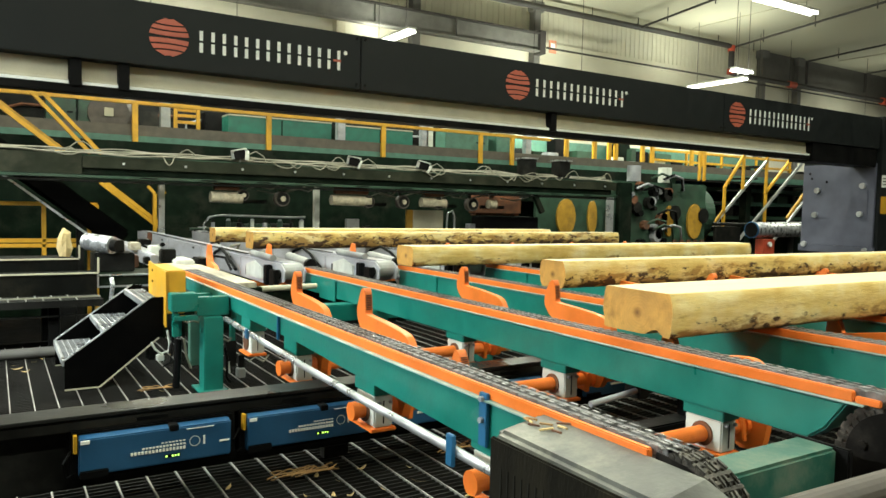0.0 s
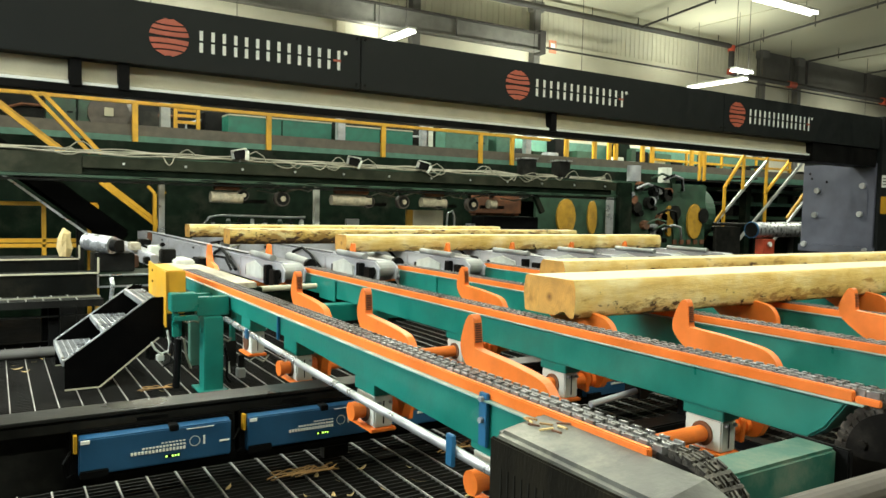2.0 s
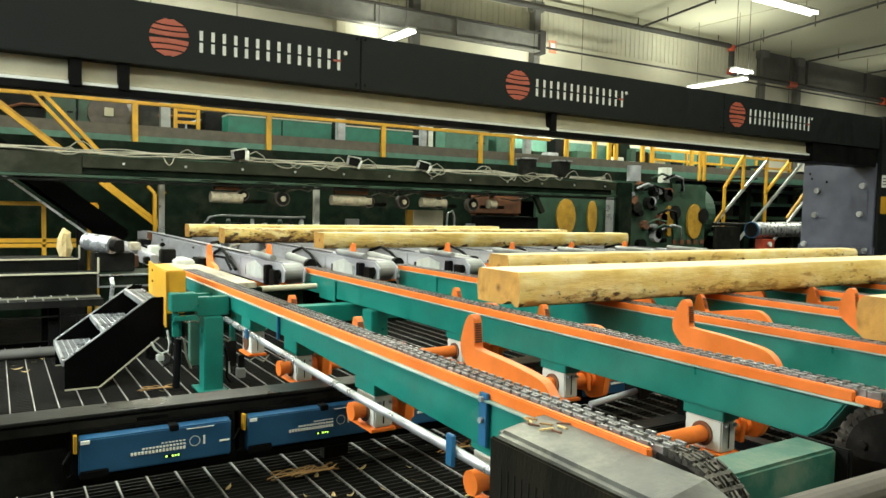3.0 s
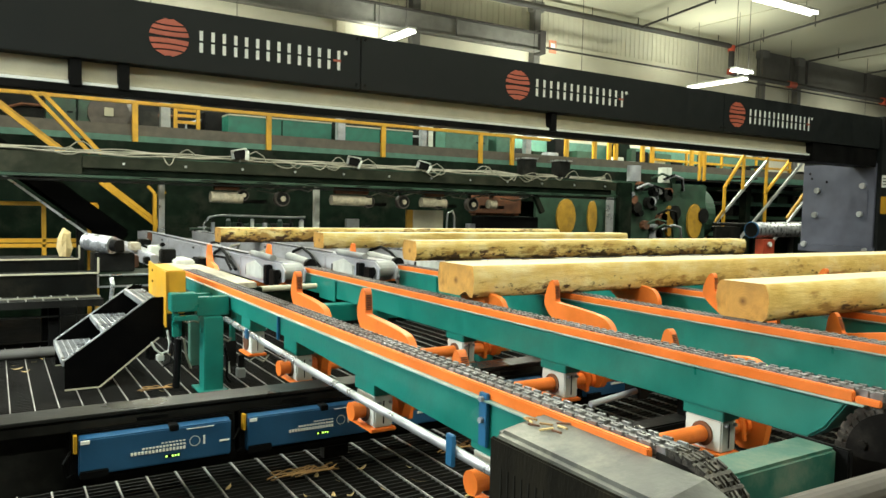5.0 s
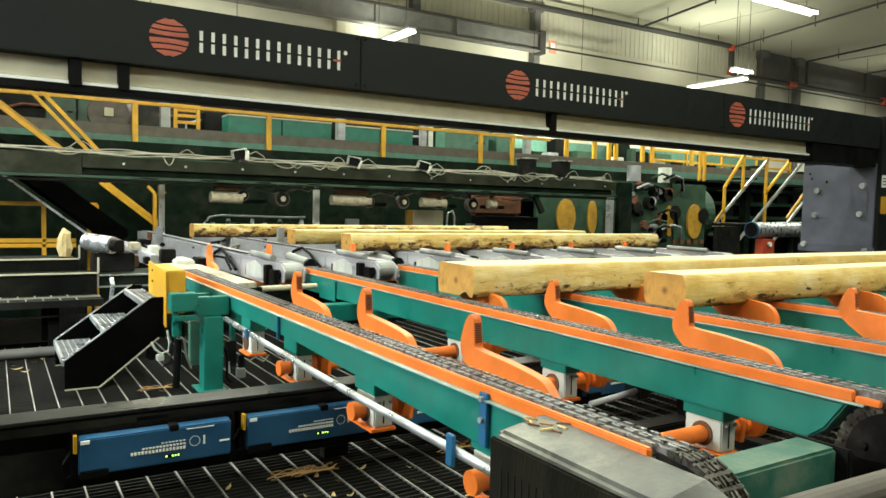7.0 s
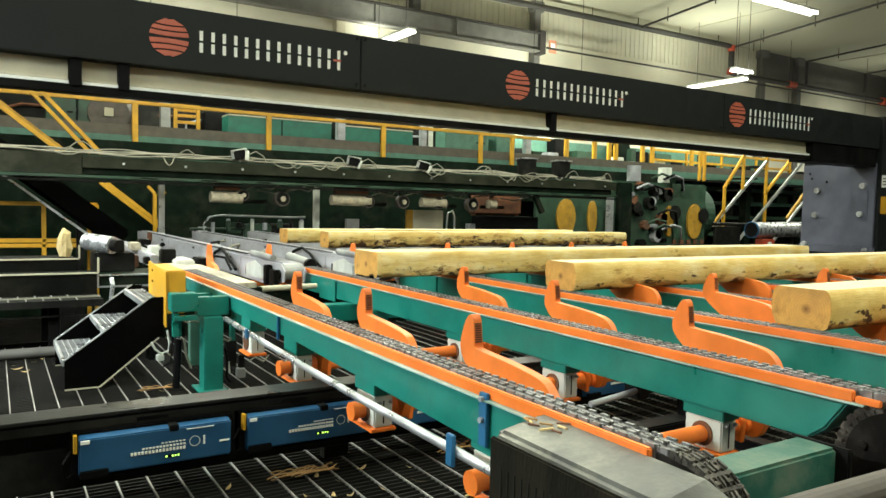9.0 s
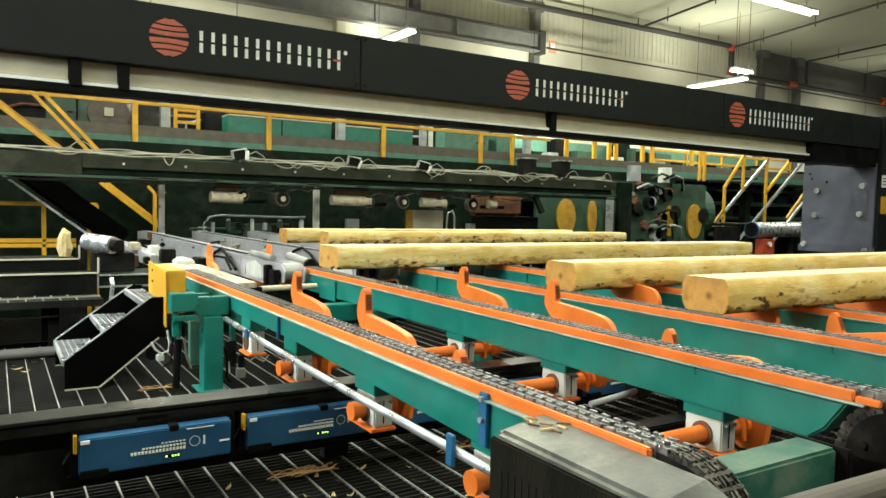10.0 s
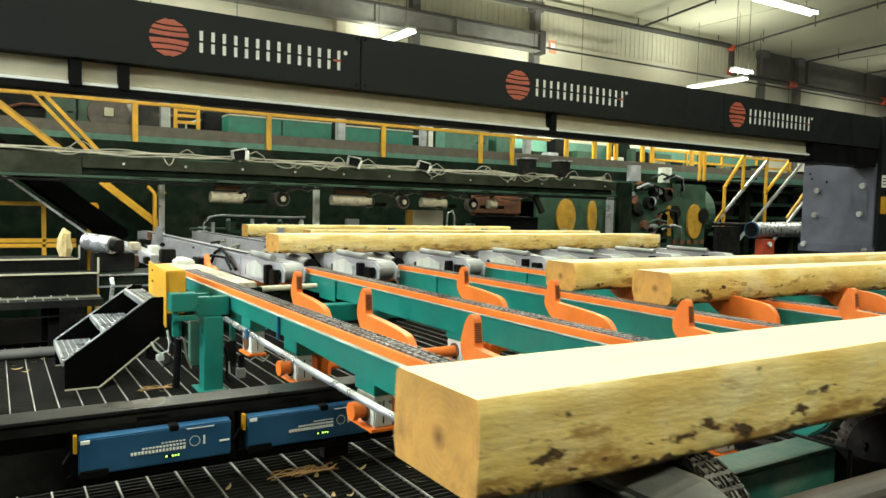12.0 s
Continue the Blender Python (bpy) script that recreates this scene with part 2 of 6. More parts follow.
def hanger(r, y, low=0.346, top=0.3795):
    """A green packer under the rail, a split white bearing block and its foot."""
    part("hanger_block", box(0.008, 0.090, y - 0.080, y + 0.078, low, top, 0.003), GREEN, r)
    b = part("bearing_block", box(0.013, 0.084, y - 0.072, y + 0.072, 0.243, low - 0.0005, 0.005), WHITE, r, "white plastic bearing block")
    part("foot_plate", box(-0.004, 0.092, y - 0.085, y + 0.08, 0.231, 0.2425, 0.002), ORANGE, b, "orange steel foot plate")
    part("split", box(0.046, 0.050, y - 0.0745, y - 0.0725, 0.256, 0.335), BLACK, b)
    part("seat_ring", rod((0.006, y, SHAFT_Z), (0.0125, y, SHAFT_Z), 0.040, 20), RUST, b, "greasy ring round the shaft")
    for dx in (0.030, 0.072):
        part("bolt", rod((dx, y - 0.083, 0.330), (dx, y - 0.0725, 0.330), 0.006, 6), STEEL, b)
    part("bolt", rod((0.096, y - 0.05, low + 0.004), (0.096, y - 0.05, low + 0.026), 0.008, 6), GALV, b)
    part("bolt", rod((0.096, y + 0.04, low + 0.004), (0.096, y + 0.04, low + 0.026), 0.008, 6), GALV, b)


def chain_rail(x, y0, y1, guide_y0, first):
    r = base("chain_rail", pose(x, 0, 0), "green steel chain rail with an orange guide" + (" and clipped pipe" if first else ""),
             "conveyor rail", "chain rails of the log deck")
    if first:
        beam = prism([(1.325, 0.370), (2.9, 0.416), (y1 - 0.02, 0.420), (y1 - 0.02, 0.503), (1.325, 0.503)], 0.0, 0.105, 0.006)
    else:
        beam = prism([(1.16, 0.380), (1.115, 0.415), (1.055, 0.503), (y1 - 0.02, 0.503), (y1 - 0.02, 0.380)], 0.0, 0.105, 0.006)
    part("beam", beam, GREEN, r)
    part("top_flange", box(-0.016 if first else -0.008, 0.112, 1.33 if first else y0 + 0.06, y1 - 0.02, 0.5035, 0.5085, 0.001), EDGE_WORN_LIT, r, "pale worn flange edge with its highlight put into the colour")
    part("chain_guide", box(-0.003, 0.012, guide_y0, y1, 0.509, 0.540, 0.003), ORANGE, r, "orange painted chain guide bar")
    if not first:
        part("guide_tip", box(-0.002, 0.011, guide_y0 - 0.07, guide_y0 - 0.004, 0.509, 0.528, 0.003), ORANGE, r)
    bm = bmesh.new()
    link_chain(bm, y0 + (0.09 if first else 0.0), y1 + 0.03, CHAIN_TOP)
    chain = tagged(part("chain", bm, CHAIN, r, "worn grey steel roller chain"), kind="stuff")
    # tail wheel at the far end
    w = part("tail_wheel", half_disc(bmesh.new(), 0.0, 0.10, y1 - 0.02, 0.468, 0.078), STEEL, r, "worn grey steel end wheel")
    part("axle", rod((-0.04, y1 - 0.02, 0.45), (0.13, y1 - 0.02, 0.45), 0.018, 12), STEEL, w)
    n = part("stiffener", box(-0.004, 0.0, 4.55, 4.62, 0.40, 0.50, 0.001), GREEN, r)
    for y in STATIONS + ([3.66] if first else []):
        if first:
            hanger(r, y, 0.355, 0.370 + min(y - 1.33, 1.57) * 0.0292 + 0.002)
        else:
            hanger(r, y)
    chains.append(chain)
    return r


rails, chains = [], []
for i, x in enumerate(RAILS):
    rails.append(chain_rail(x, 0.83 if i == 0 else 0.95, 5.06, 0.97 if i == 0 else 1.04, i == 0))


def rail_extras():
    r = rails[0]
    # near end: head sprocket with the chain running down over it
    bm = bmesh.new()
    half_disc(bm, 0.016, 0.084, 0.92, 0.383, 0.128, far=False)
    part("head_sprocket", bm, BLACK, r, "black greasy head sprocket")
    bm = bmesh.new()
    for k in range(24):
        a = math.radians(90 + 6.0 * k)
        c = Vector((0, 0.925 + 0.150 * math.cos(a), 0.385 + 0.150 * math.sin(a)))
        m = Matrix.Translation(c) @ Matrix.Rotation(a - math.pi / 2, 4, "X")
        w = 0.004 if k % 2 else 0.0
        for xx in (0.014 + w, 0.038 - w, 0.050 + w, 0.074 - w):
            add_box(bm, xx, xx + 0.006, -0.011, 0.011, -0.020, 0.011 - w, 0, m)
        add_rod(bm, m @ Vector((0.012, 0, 0)), m @ Vector((0.086, 0, 0)), 0.008, 6)
    tagged(part("chain_bend", bm, CHAIN_OILY, r, "oily chain bending over the sprocket"), kind="stuff")
    # galvanised pipe on clips
    p = part("air_pipe", tube([(-0.105, 3.62, 0.424), (-0.105, 3.3, 0.416), (-0.105, 3.0, 0.408), (-0.105, 2.5, 0.398), (-0.105, 2.05, 0.393), (-0.105, 1.6, 0.392), (-0.105, 1.25, 0.391), (-0.11, 1.0, 0.388)], 0.0125, 12), GALV, r,
             "shiny galvanised air pipe", True)
    for y in (1.49, 3.2):
        part("pipe_clip", box(-0.13, -0.118, y - 0.012, y + 0.018, 0.360 if y < 2 else 0.395, 0.440, 0.002), BRACKET_BLUE, p, "blue steel pipe clip")
    part("blue_bracket", box(-0.014, -0.002, 1.50, 1.535, 0.385, 0.525, 0.002), BRACKET_BLUE, r, "blue steel bracket")
    part("blue_bracket", box(-0.014, -0.002, 3.11, 3.125, 0.395, 0.50, 0.002), BRACKET_BLUE, r, "blue steel bracket")
    for z in (0.51, 0.455):
        part("bolt", rod((-0.024, 1.517, z), (-0.013, 1.517, z), 0.008, 6), STEEL, r)
    # yellow end guard
    g = part("end_guard", box(-0.281, -0.18, 4.15, 4.66, 0.385, 0.622, 0.006), YELLOW, r, "yellow sheet-metal end guard")
    part("skirt", prism([(4.145, 0.312), (4.145, 0.618), (4.66, 0.640), (4.66, 0.372)], -0.288, -0.282), YELLOW, g)
    for y, z in ((4.53, 0.595), (4.53, 0.53)):
        part("hole_plug", rod((-0.292, y, z), (-0.287, y, z), 0.007, 10), BLACK, g)
    part("guard_arm", box(-0.18, -0.001, 4.3, 4.36, 0.41, 0.47, 0.004), GREEN, r)
    # leg with its side bracket
    leg = part("leg", box(-0.150, -0.050, 3.86, 3.97, 0.003, 0.398, 0.005), GREEN, r)
    part("foot_plate", box(-0.18, -0.03, 3.83, 4.02, 0.003, 0.012, 0.002), GREEN, leg)
    part("outrigger", box(-0.31, -0.178, 3.88, 3.98, 0.43, 0.525, 0.004), GREEN, r)
    part("outrigger_arm", box(-0.178, -0.010, 3.9, 3.96, 0.40, 0.50, 0.004), GREEN, r)
    part("side_strut", box(-0.30, -0.27, 3.89, 3.93, 0.30, 0.425, 0.004), GREEN, r)
    part("strut_rail", box(-0.30, -0.178, 3.87, 3.91, 0.385, 0.41, 0.004), GREEN, r)
    part("valve_bank", box(-0.176, -0.125, 4.06, 4.12, 0.106, 0.370, 0.004), GREEN_PALE, r, "pale green valve box behind the leg")
    part("cylinder", tube([(-0.255, 3.98, 0.275), (-0.26, 3.98, 0.154), (-0.266, 3.98, 0.015)], 0.02, 8), BLACK, r)
    part("cylinder_rod", tube([(-0.252, 3.98, 0.395), (-0.255, 3.98, 0.275)], 0.01, 8), GALV, r)
    part("hinge_block", box(-0.278, -0.244, 3.95, 3.98, 0.293, 0.399, 0.004), GREEN, r)
    part("hose", tube([(-0.304, 4.02, 0.317), (-0.293, 4.02, 0.247), (-0.301, 4.02, 0.205), (-0.338, 4.02, 0.196), (-0.366, 4.02, 0.222), (-0.383, 4.02, 0.26)], 0.006, 8), WHITE, r, "pale air hose loop")
    part("hose", tube([(-0.286, 4.1, 0.334), (-0.259, 4.1, 0.255), (-0.271, 4.1, 0.132), (-0.312, 4.1, 0.105)], 0.006, 8), BLACK, r)
    part("hose", tube([(-0.222, 4.0, 0.269), (-0.21, 4.0, 0.176), (-0.186, 4.0, 0.106)], 0.006, 8), CABLE, r)
    part("hose", tube([(-0.236, 4.0, 0.373), (-0.204, 4.0, 0.353), (-0.178, 4.0, 0.363), (-0.148, 4.0, 0.352)], 0.005, 8), CABLE, r)
    part("junction_box", box(-0.369, -0.328, 4.2, 4.28, 0.128, 0.206, 0.004), BLACK, r)
    part("junction_box", box(-0.332, -0.293, 4.15, 4.19, 0.128, 0.162, 0.004), WHITE, r)
    part("gear_panel", box(0.029, 0.088, 4.1, 4.15, 0.072, 0.222, 0.004), FRAME_DARK, r, "dark grey drive panel under the rail")
    part("side_bracket", box(0.039, 0.067, 4.05, 4.08, 0.228, 0.318, 0.004), GREEN, r)
    part("hanging_block", box(0.068, 0.112, 4.0, 4.05, 0.024, 0.077, 0.004), GALV_DULL, r)
    part("hanging_stem", box(0.076, 0.108, 4.01, 4.04, 0.079, 0.152, 0.004), BLACK, r)
    part("hose", tube([(-0.005, 4.0, 0.205), (0.011, 4.0, 0.125), (0.005, 4.0, 0.037), (0.027, 4.0, 0.01)], 0.007, 8), BLACK, r)
    part("hose", tube([(-0.012, 4.0, 0.253), (0.013, 4.0, 0.238), (0.032, 4.0, 0.256)], 0.006, 8), CABLE, r)
    part("hose", tube([(0.097, 3.9, 0.136), (0.134, 3.9, 0.158), (0.179, 3.9, 0.129), (0.211, 3.9, 0.164)], 0.005, 8), CABLE, r)
    part("hose", tube([(0.014, 4.0, 0.125), (0.02, 4.0, 0.061)], 0.006, 8), WHITE, r)
    # cross pieces at the other rails
    for q in rails[1:]:
        part("leg", box(-0.03, 0.08, 3.86, 3.99, 0.0, 0.377, 0.005), GREEN, q)
        part("end_bracket", box(-0.012, -0.003, 4.45, 4.72, 0.36, 0.50, 0.003), GREEN, q)


rail_extras()


def cross_tie():
    t = base("cross_tie", pose(0, 0, 0), "green steel tube tying the rails together", "cross beam")
    part("tube", box(1.2, 7.6, 4.2, 4.32, 0.27, 0.376, 0.006), GREEN, t)
    part("pipe", rod((1.25, 4.72, 0.43), (1.90, 4.72, 0.44), 0.02, 12), CREAM, t)


cross_tie()


def under_frame():
    """Black steel frame low between the rails, with a lift rod; its bars are added to darken the floor."""
    f = base("under_frame", pose(0, 0, 0), "black greasy steel frame under the chain rails, bars added for shade", "frame")
    part("cross_bar", box(1.42, 7.2, 1.92, 2.02, 0.06, 0.17, 0.006), BLACK, f)
    part("cross_bar", box(1.42, 7.2, 1.20, 1.28, 0.04, 0.13, 0.006), BLACK, f)
    for x in (1.55, 2.40, 3.20, 4.05, 4.85, 5.65, 6.50):
        part("upright", box(x, x + 0.05, 1.93, 2.01, 0.171, 0.30, 0.004), BLACK, f)
        part("foot", box(x, x + 0.06, 1.21, 1.27, 0.003, 0.039), BLACK, f)
        part("foot", box(x, x + 0.06, 1.94, 2.00, 0.003, 0.059), BLACK, f)
        part("runner", box(x + 0.1, x + 0.18, 1.285, 1.915, 0.07, 0.12, 0.004), BLACK, f)
    part("lift_rod", rod((1.776, 1.86, 0.323), (2.018, 1.86, 0.348), 0.011, 12), STEEL, f, "grey steel lift rod")
    part("lift_clevis", box(1.998, 2.048, 1.84, 1.919, 0.318, 0.378, 0.004), FRAME_DARK, f)
    return f


under_frame()


# ---- stop arms on shafts ----
def stop_row(y):
    s = base("stop_arm_shaft", pose(0, y, SHAFT_Z), "orange shaft carrying a row of curved stop arms", "stop arm", "stop arm shafts")
    part("shaft", rod((1.062, 0, 0), (7.3, 0, 0), 0.027, 24), ORANGE, s)
    part("end_cap", rod((1.042, 0, 0), (1.0615, 0, 0), 0.033, 24), ORANGE, s)
    pts = [(-0.065, -0.02), (-0.122, 0.12), (-0.126, 0.200), (-0.104, 0.242), (-0.066, 0.268), (0.08, 0.284), (0.215, 0.292), (0.236, 0.294), (0.241, 0.298), (0.244, 0.325), (0.250, 0.378),
           (0.262, 0.394), (0.278, 0.390), (0.298, 0.362), (0.319, 0.304), (0.313, 0.266), (0.265, 0.222), (0.15, 0.15), (0.06, 0.06), (0.045, -0.035), (-0.045, -0.035)]
    pts = [tuple(Vector(p).lerp(Vector(q), f)) for p, q in zip(pts, pts[1:] + pts[:1]) for f in (0.22, 0.78)]
    pts = [tuple(Vector(p).lerp(Vector(q), f)) for p, q in zip(pts, pts[1:] + pts[:1]) for f in (0.25, 0.75)]
    for x in ARMS:
        a = part("stop_arm", prism(pts, x, x + 0.030), ORANGE, s, "curved orange steel stop arm")
        bm = bmesh.new()
        for k in range(9):
            add_box(bm, x + 0.004, x + 0.026, 0.2375 + 0.0009 * k, 0.247 + 0.0009 * k, 0.312 + 0.0066 * k, 0.3155 + 0.0066 * k)
        part("teeth", bm, RUST, a, "worn serrated steel edge")
        part("hub", rod((x - 0.02, 0, 0), (x + 0.05, 0, 0), 0.036, 20), ORANGE, s)
    for x in RAILS:
        part("collar", rod((x + 0.093, 0, 0), (x + 0.110, 0, 0), 0.036, 20), ORANGE, s)
        part("lever", prism([(-0.03, -0.05), (-0.036, 0.03), (0.0, 0.045), (0.10, 0.03), (0.11, 0.0), (0.04, -0.04)], x + 0.17, x + 0.19, 0.003), ORANGE, s, "short orange lever on the shaft")
    return s


stop_rows = [stop_row(y) for y in STATIONS]


# ---- logs ----
def log_material():
    m = bpy.data.materials.new("debarked_wood")
    m.use_nodes = True
    nt = m.node_tree
    N, Lk = nt.nodes, nt.links
    b = N["Principled BSDF"]
    tc = N.new("ShaderNodeTexCoord")
    info = N.new("ShaderNodeObjectInfo")
    off = N.new("ShaderNodeVectorMath")
    off.operation = "MULTIPLY_ADD"
    comb = N.new("ShaderNodeCombineXYZ")
    for i in range(3):
        Lk.new(info.outputs["Random"], comb.inputs[i])
    off.inputs[1].default_value = (37, 37, 37)
    Lk.new(comb.outputs[0], off.inputs[0])
    Lk.new(tc.outputs["Object"], off.inputs[2])

    def nz(scale, stretch, detail=6, rough=0.6):
        mp = N.new("ShaderNodeMapping")
        mp.inputs["Scale"].default_value = stretch
        Lk.new(off.outputs[0], mp.inputs["Vector"])
        n = N.new("ShaderNodeTexNoise")
        n.inputs["Scale"].default_value = scale
        n.inputs["Detail"].default_value = detail
        n.inputs["Roughness"].default_value = rough
        Lk.new(mp.outputs[0], n.inputs["Vector"])
        return n.outputs["Fac"]

    def ramp(fac, stops):
        r = N.new("ShaderNodeValToRGB")
        e = r.color_ramp.elements
        e[0].position, e[0].color = stops[0][0], (*stops[0][1], 1)
        e[1].position, e[1].color = stops[-1][0], (*stops[-1][1], 1)
        for p, c in stops[1:-1]:
            k = e.new(p)
            k.color = (*c, 1)
        Lk.new(fac, r.inputs[0])
        return r.outputs[0]

    def mixed(fac, a, c):
        x = N.new("ShaderNodeMix")
        x.data_type = "RGBA"
        Lk.new(fac, x.inputs["Factor"])
        Lk.new(a, x.inputs[6])
        if isinstance(c, tuple):
            x.inputs[7].default_value = (*c, 1)
        else:
            Lk.new(c, x.inputs[7])
        return x.outputs[2]

    wood = ramp(nz(5, (0.8, 1.3, 1.3)), [(0.3, (0.66, 0.43, 0.10)), (0.5, (0.82, 0.62, 0.22)), (0.70, (0.90, 0.79, 0.44))])
    streak = ramp(nz(12, (0.25, 3, 3)), [(0.35, (0, 0, 0)), (0.70, (0.42, 0.42, 0.42))])
    wood = mixed(streak, wood, (0.50, 0.27, 0.055))
    # shreds of inner bark, thickest low on the rounded sides
    sep = N.new("ShaderNodeSeparateXYZ")
    Lk.new(tc.outputs["Object"], sep.inputs[0])
    amount = N.new("ShaderNodeSeparateColor")
    Lk.new(info.outputs["Color"], amount.inputs[0])

    def shifted(fac, k):
        add = N.new("ShaderNodeMath")
        add.operation = "MULTIPLY_ADD"
        add.inputs[1].default_value = k
        Lk.new(amount.outputs[0], add.inputs[0])
        Lk.new(fac, add.inputs[2])
        return add.outputs[0]

    low = N.new("ShaderNodeMapRange")
    low.inputs[1].default_value, low.inputs[2].default_value = 0.0, 0.13
    low.inputs[3].default_value, low.inputs[4].default_value = 0.085, -0.105
    Lk.new(sep.outputs[2], low.inputs[0])

    def lower(fac):
        add = N.new("ShaderNodeMath")
        Lk.new(fac, add.inputs[0])
        Lk.new(low.outputs[0], add.inputs[1])
        return add.outputs[0]

    bark = ramp(lower(shifted(nz(10, (0.45, 1.5, 1.5), 10, 0.72), 0.11)), [(0.565, (0, 0, 0)), (0.64, (0.85, 0.85, 0.85))])
    wood = mixed(bark, wood, (0.33, 0.165, 0.032))
    dark = ramp(lower(shifted(nz(20, (0.55, 1.2, 1.2), 6, 0.6), 0.11)), [(0.650, (0, 0, 0)), (0.69, (1, 1, 1))])
    wood = mixed(dark, wood, (0.075, 0.035, 0.012))
    Lk.new(wood, b.inputs["Base Color"])
    b.inputs["Roughness"].default_value = 0.62
    bp = N.new("ShaderNodeBump")
    bp.inputs["Strength"].default_value = 0.5
    bp.inputs["Distance"].default_value = 0.012
    Lk.new(nz(16, (0.5, 2, 2), 7), bp.inputs["Height"])
    Lk.new(bp.outputs[0], b.inputs["Normal"])
    return m


def end_material():
    m = surface("sawn_log_end", (0.64, 0.34, 0.075), 0.7, vary=0.3, scale=9, dirt=(0.16, 0.075, 0.02), dirt_amount=0.75, dirt_scale=7, bump=0.3)
    N, Lk = m.node_tree.nodes, m.node_tree.links
    b = N["Principled BSDF"]
    old = b.inputs["Base Color"].links[0].from_socket
    tc = N.new("ShaderNodeTexCoord")
    mp = N.new("ShaderNodeMapping")
    mp.inputs["Location"].default_value = (0, 0.02, -0.07)
    Lk.new(tc.outputs["Object"], mp.inputs["Vector"])
    w = N.new("ShaderNodeTexWave")
    w.wave_type, w.rings_direction = "RINGS", "X"
    w.inputs["Scale"].default_value = 26
    w.inputs["Distortion"].default_value = 3.5
    w.inputs["Detail"].default_value = 3
    Lk.new(mp.outputs[0], w.inputs["Vector"])
    mix = N.new("ShaderNodeMix")
    mix.data_type, mix.blend_type = "RGBA", "MULTIPLY"
    mix.inputs["Factor"].default_value = 0.09
    Lk.new(old, mix.inputs[6])
    Lk.new(w.outputs["Color"], mix.inputs[7])
    # dark pith
    mp2 = N.new("ShaderNodeMapping")
    mp2.inputs["Location"].default_value = (0, 0.5, -2.9)
    mp2.inputs["Scale"].default_value = (1, 38, 38)
    Lk.new(tc.outputs["Object"], mp2.inputs["Vector"])
    g = N.new("ShaderNodeTexGradient")
    g.gradient_type = "SPHERICAL"
    Lk.new(mp2.outputs[0], g.inputs["Vector"])
    pith = N.new("ShaderNodeMix")
    pith.data_type = "RGBA"
    pith.inputs[7].default_value = (0.16, 0.065, 0.012, 1)
    Lk.new(g.outputs["Fac"], pith.inputs["Factor"])
    Lk.new(mix.outputs[2], pith.inputs[6])
    Lk.new(pith.outputs[2], b.inputs["Base Color"])
    return m


WOOD = log_material()
WOOD_END = end_material()
WOOD_SAWN = surface("fresh_sawn_face", (0.76, 0.62, 0.36), 0.6, vary=0.12, scale=4, dirt=(0.6, 0.4, 0.16), dirt_amount=0.35, stretch=(0.3, 2, 2))


def log(length, width, height, seed, bark, label, boxy=0.82, notch=False):
    """A log sawn flat above and below, round at its sides."""
    rnd = random.Random(seed)
    n, rings = 36, max(16, int(length * 16))
    bm = bmesh.new()
    grid = []
    phase = rnd.uniform(0, 50)
    for i in range(rings + 1):
        s = i / rings
        x = s * length
        k = 1.0 - 0.10 * s
        row = []
        for j in range(n):
            a = 2 * math.pi * j / n
            c, d = math.cos(a), math.sin(a)
            rad = width / 2 * k
            yy, zz = math.copysign(abs(c) ** boxy, c) * rad, math.copysign(abs(d) ** boxy, d) * rad * 1.02
            w = 1 + 0.035 * noise.noise(Vector((x * 0.8, c * 1.3, d * 1.3 + phase))) + 0.035 * noise.noise(Vector((x * 5, c * 4, d * 4 + phase))) + 0.018 * noise.noise(Vector((x * 14, c * 9, d * 9 + phase)))
            yy, zz = yy * w, zz * w
            zz = max(-height / 2, min(height / 2, zz))
            if notch and i <= 2 and d < -0.25 and -0.75 < c < 0.1:
                zz += 0.030 * max(0, 1 - abs(c + 0.45) / 0.28) * (1 - 0.35 * i)
            row.append(bm.verts.new((x, yy + 0.012 * math.sin(x * 0.7 + phase), zz + height / 2)))
        grid.append(row)
    for a, b in zip(grid, grid[1:]):
        for j in range(n):
            bm.faces.new((a[j], b[j], b[(j + 1) % n], a[(j + 1) % n]))
    e0 = bm.faces.new(grid[0][::1])
    e1 = bm.faces.new(grid[-1][::-1])
    bmesh.ops.recalc_face_normals(bm, faces=bm.faces[:])
    bm.normal_update()
    for f in bm.faces:
        f.smooth = True
        if f in (e0, e1):
            f.material_index, f.smooth = 1, False
        elif f.normal.z > 0.97 and f.calc_center_median().z > height * 0.98:
            f.material_index = 2
    for e in bm.edges:
        if len(e.link_faces) == 2 and e.link_faces[0].material_index != e.link_faces[1].material_index:
            e.smooth = False
    me = mesh_of(bm, "log", WOOD)
    me.materials.append(WOOD_END)
    me.materials.append(WOOD_SAWN)
    ob = new("log", me)
    ob.color = (bark, bark, bark, 1)
    return tagged(ob, label, "log", "logs on the deck")



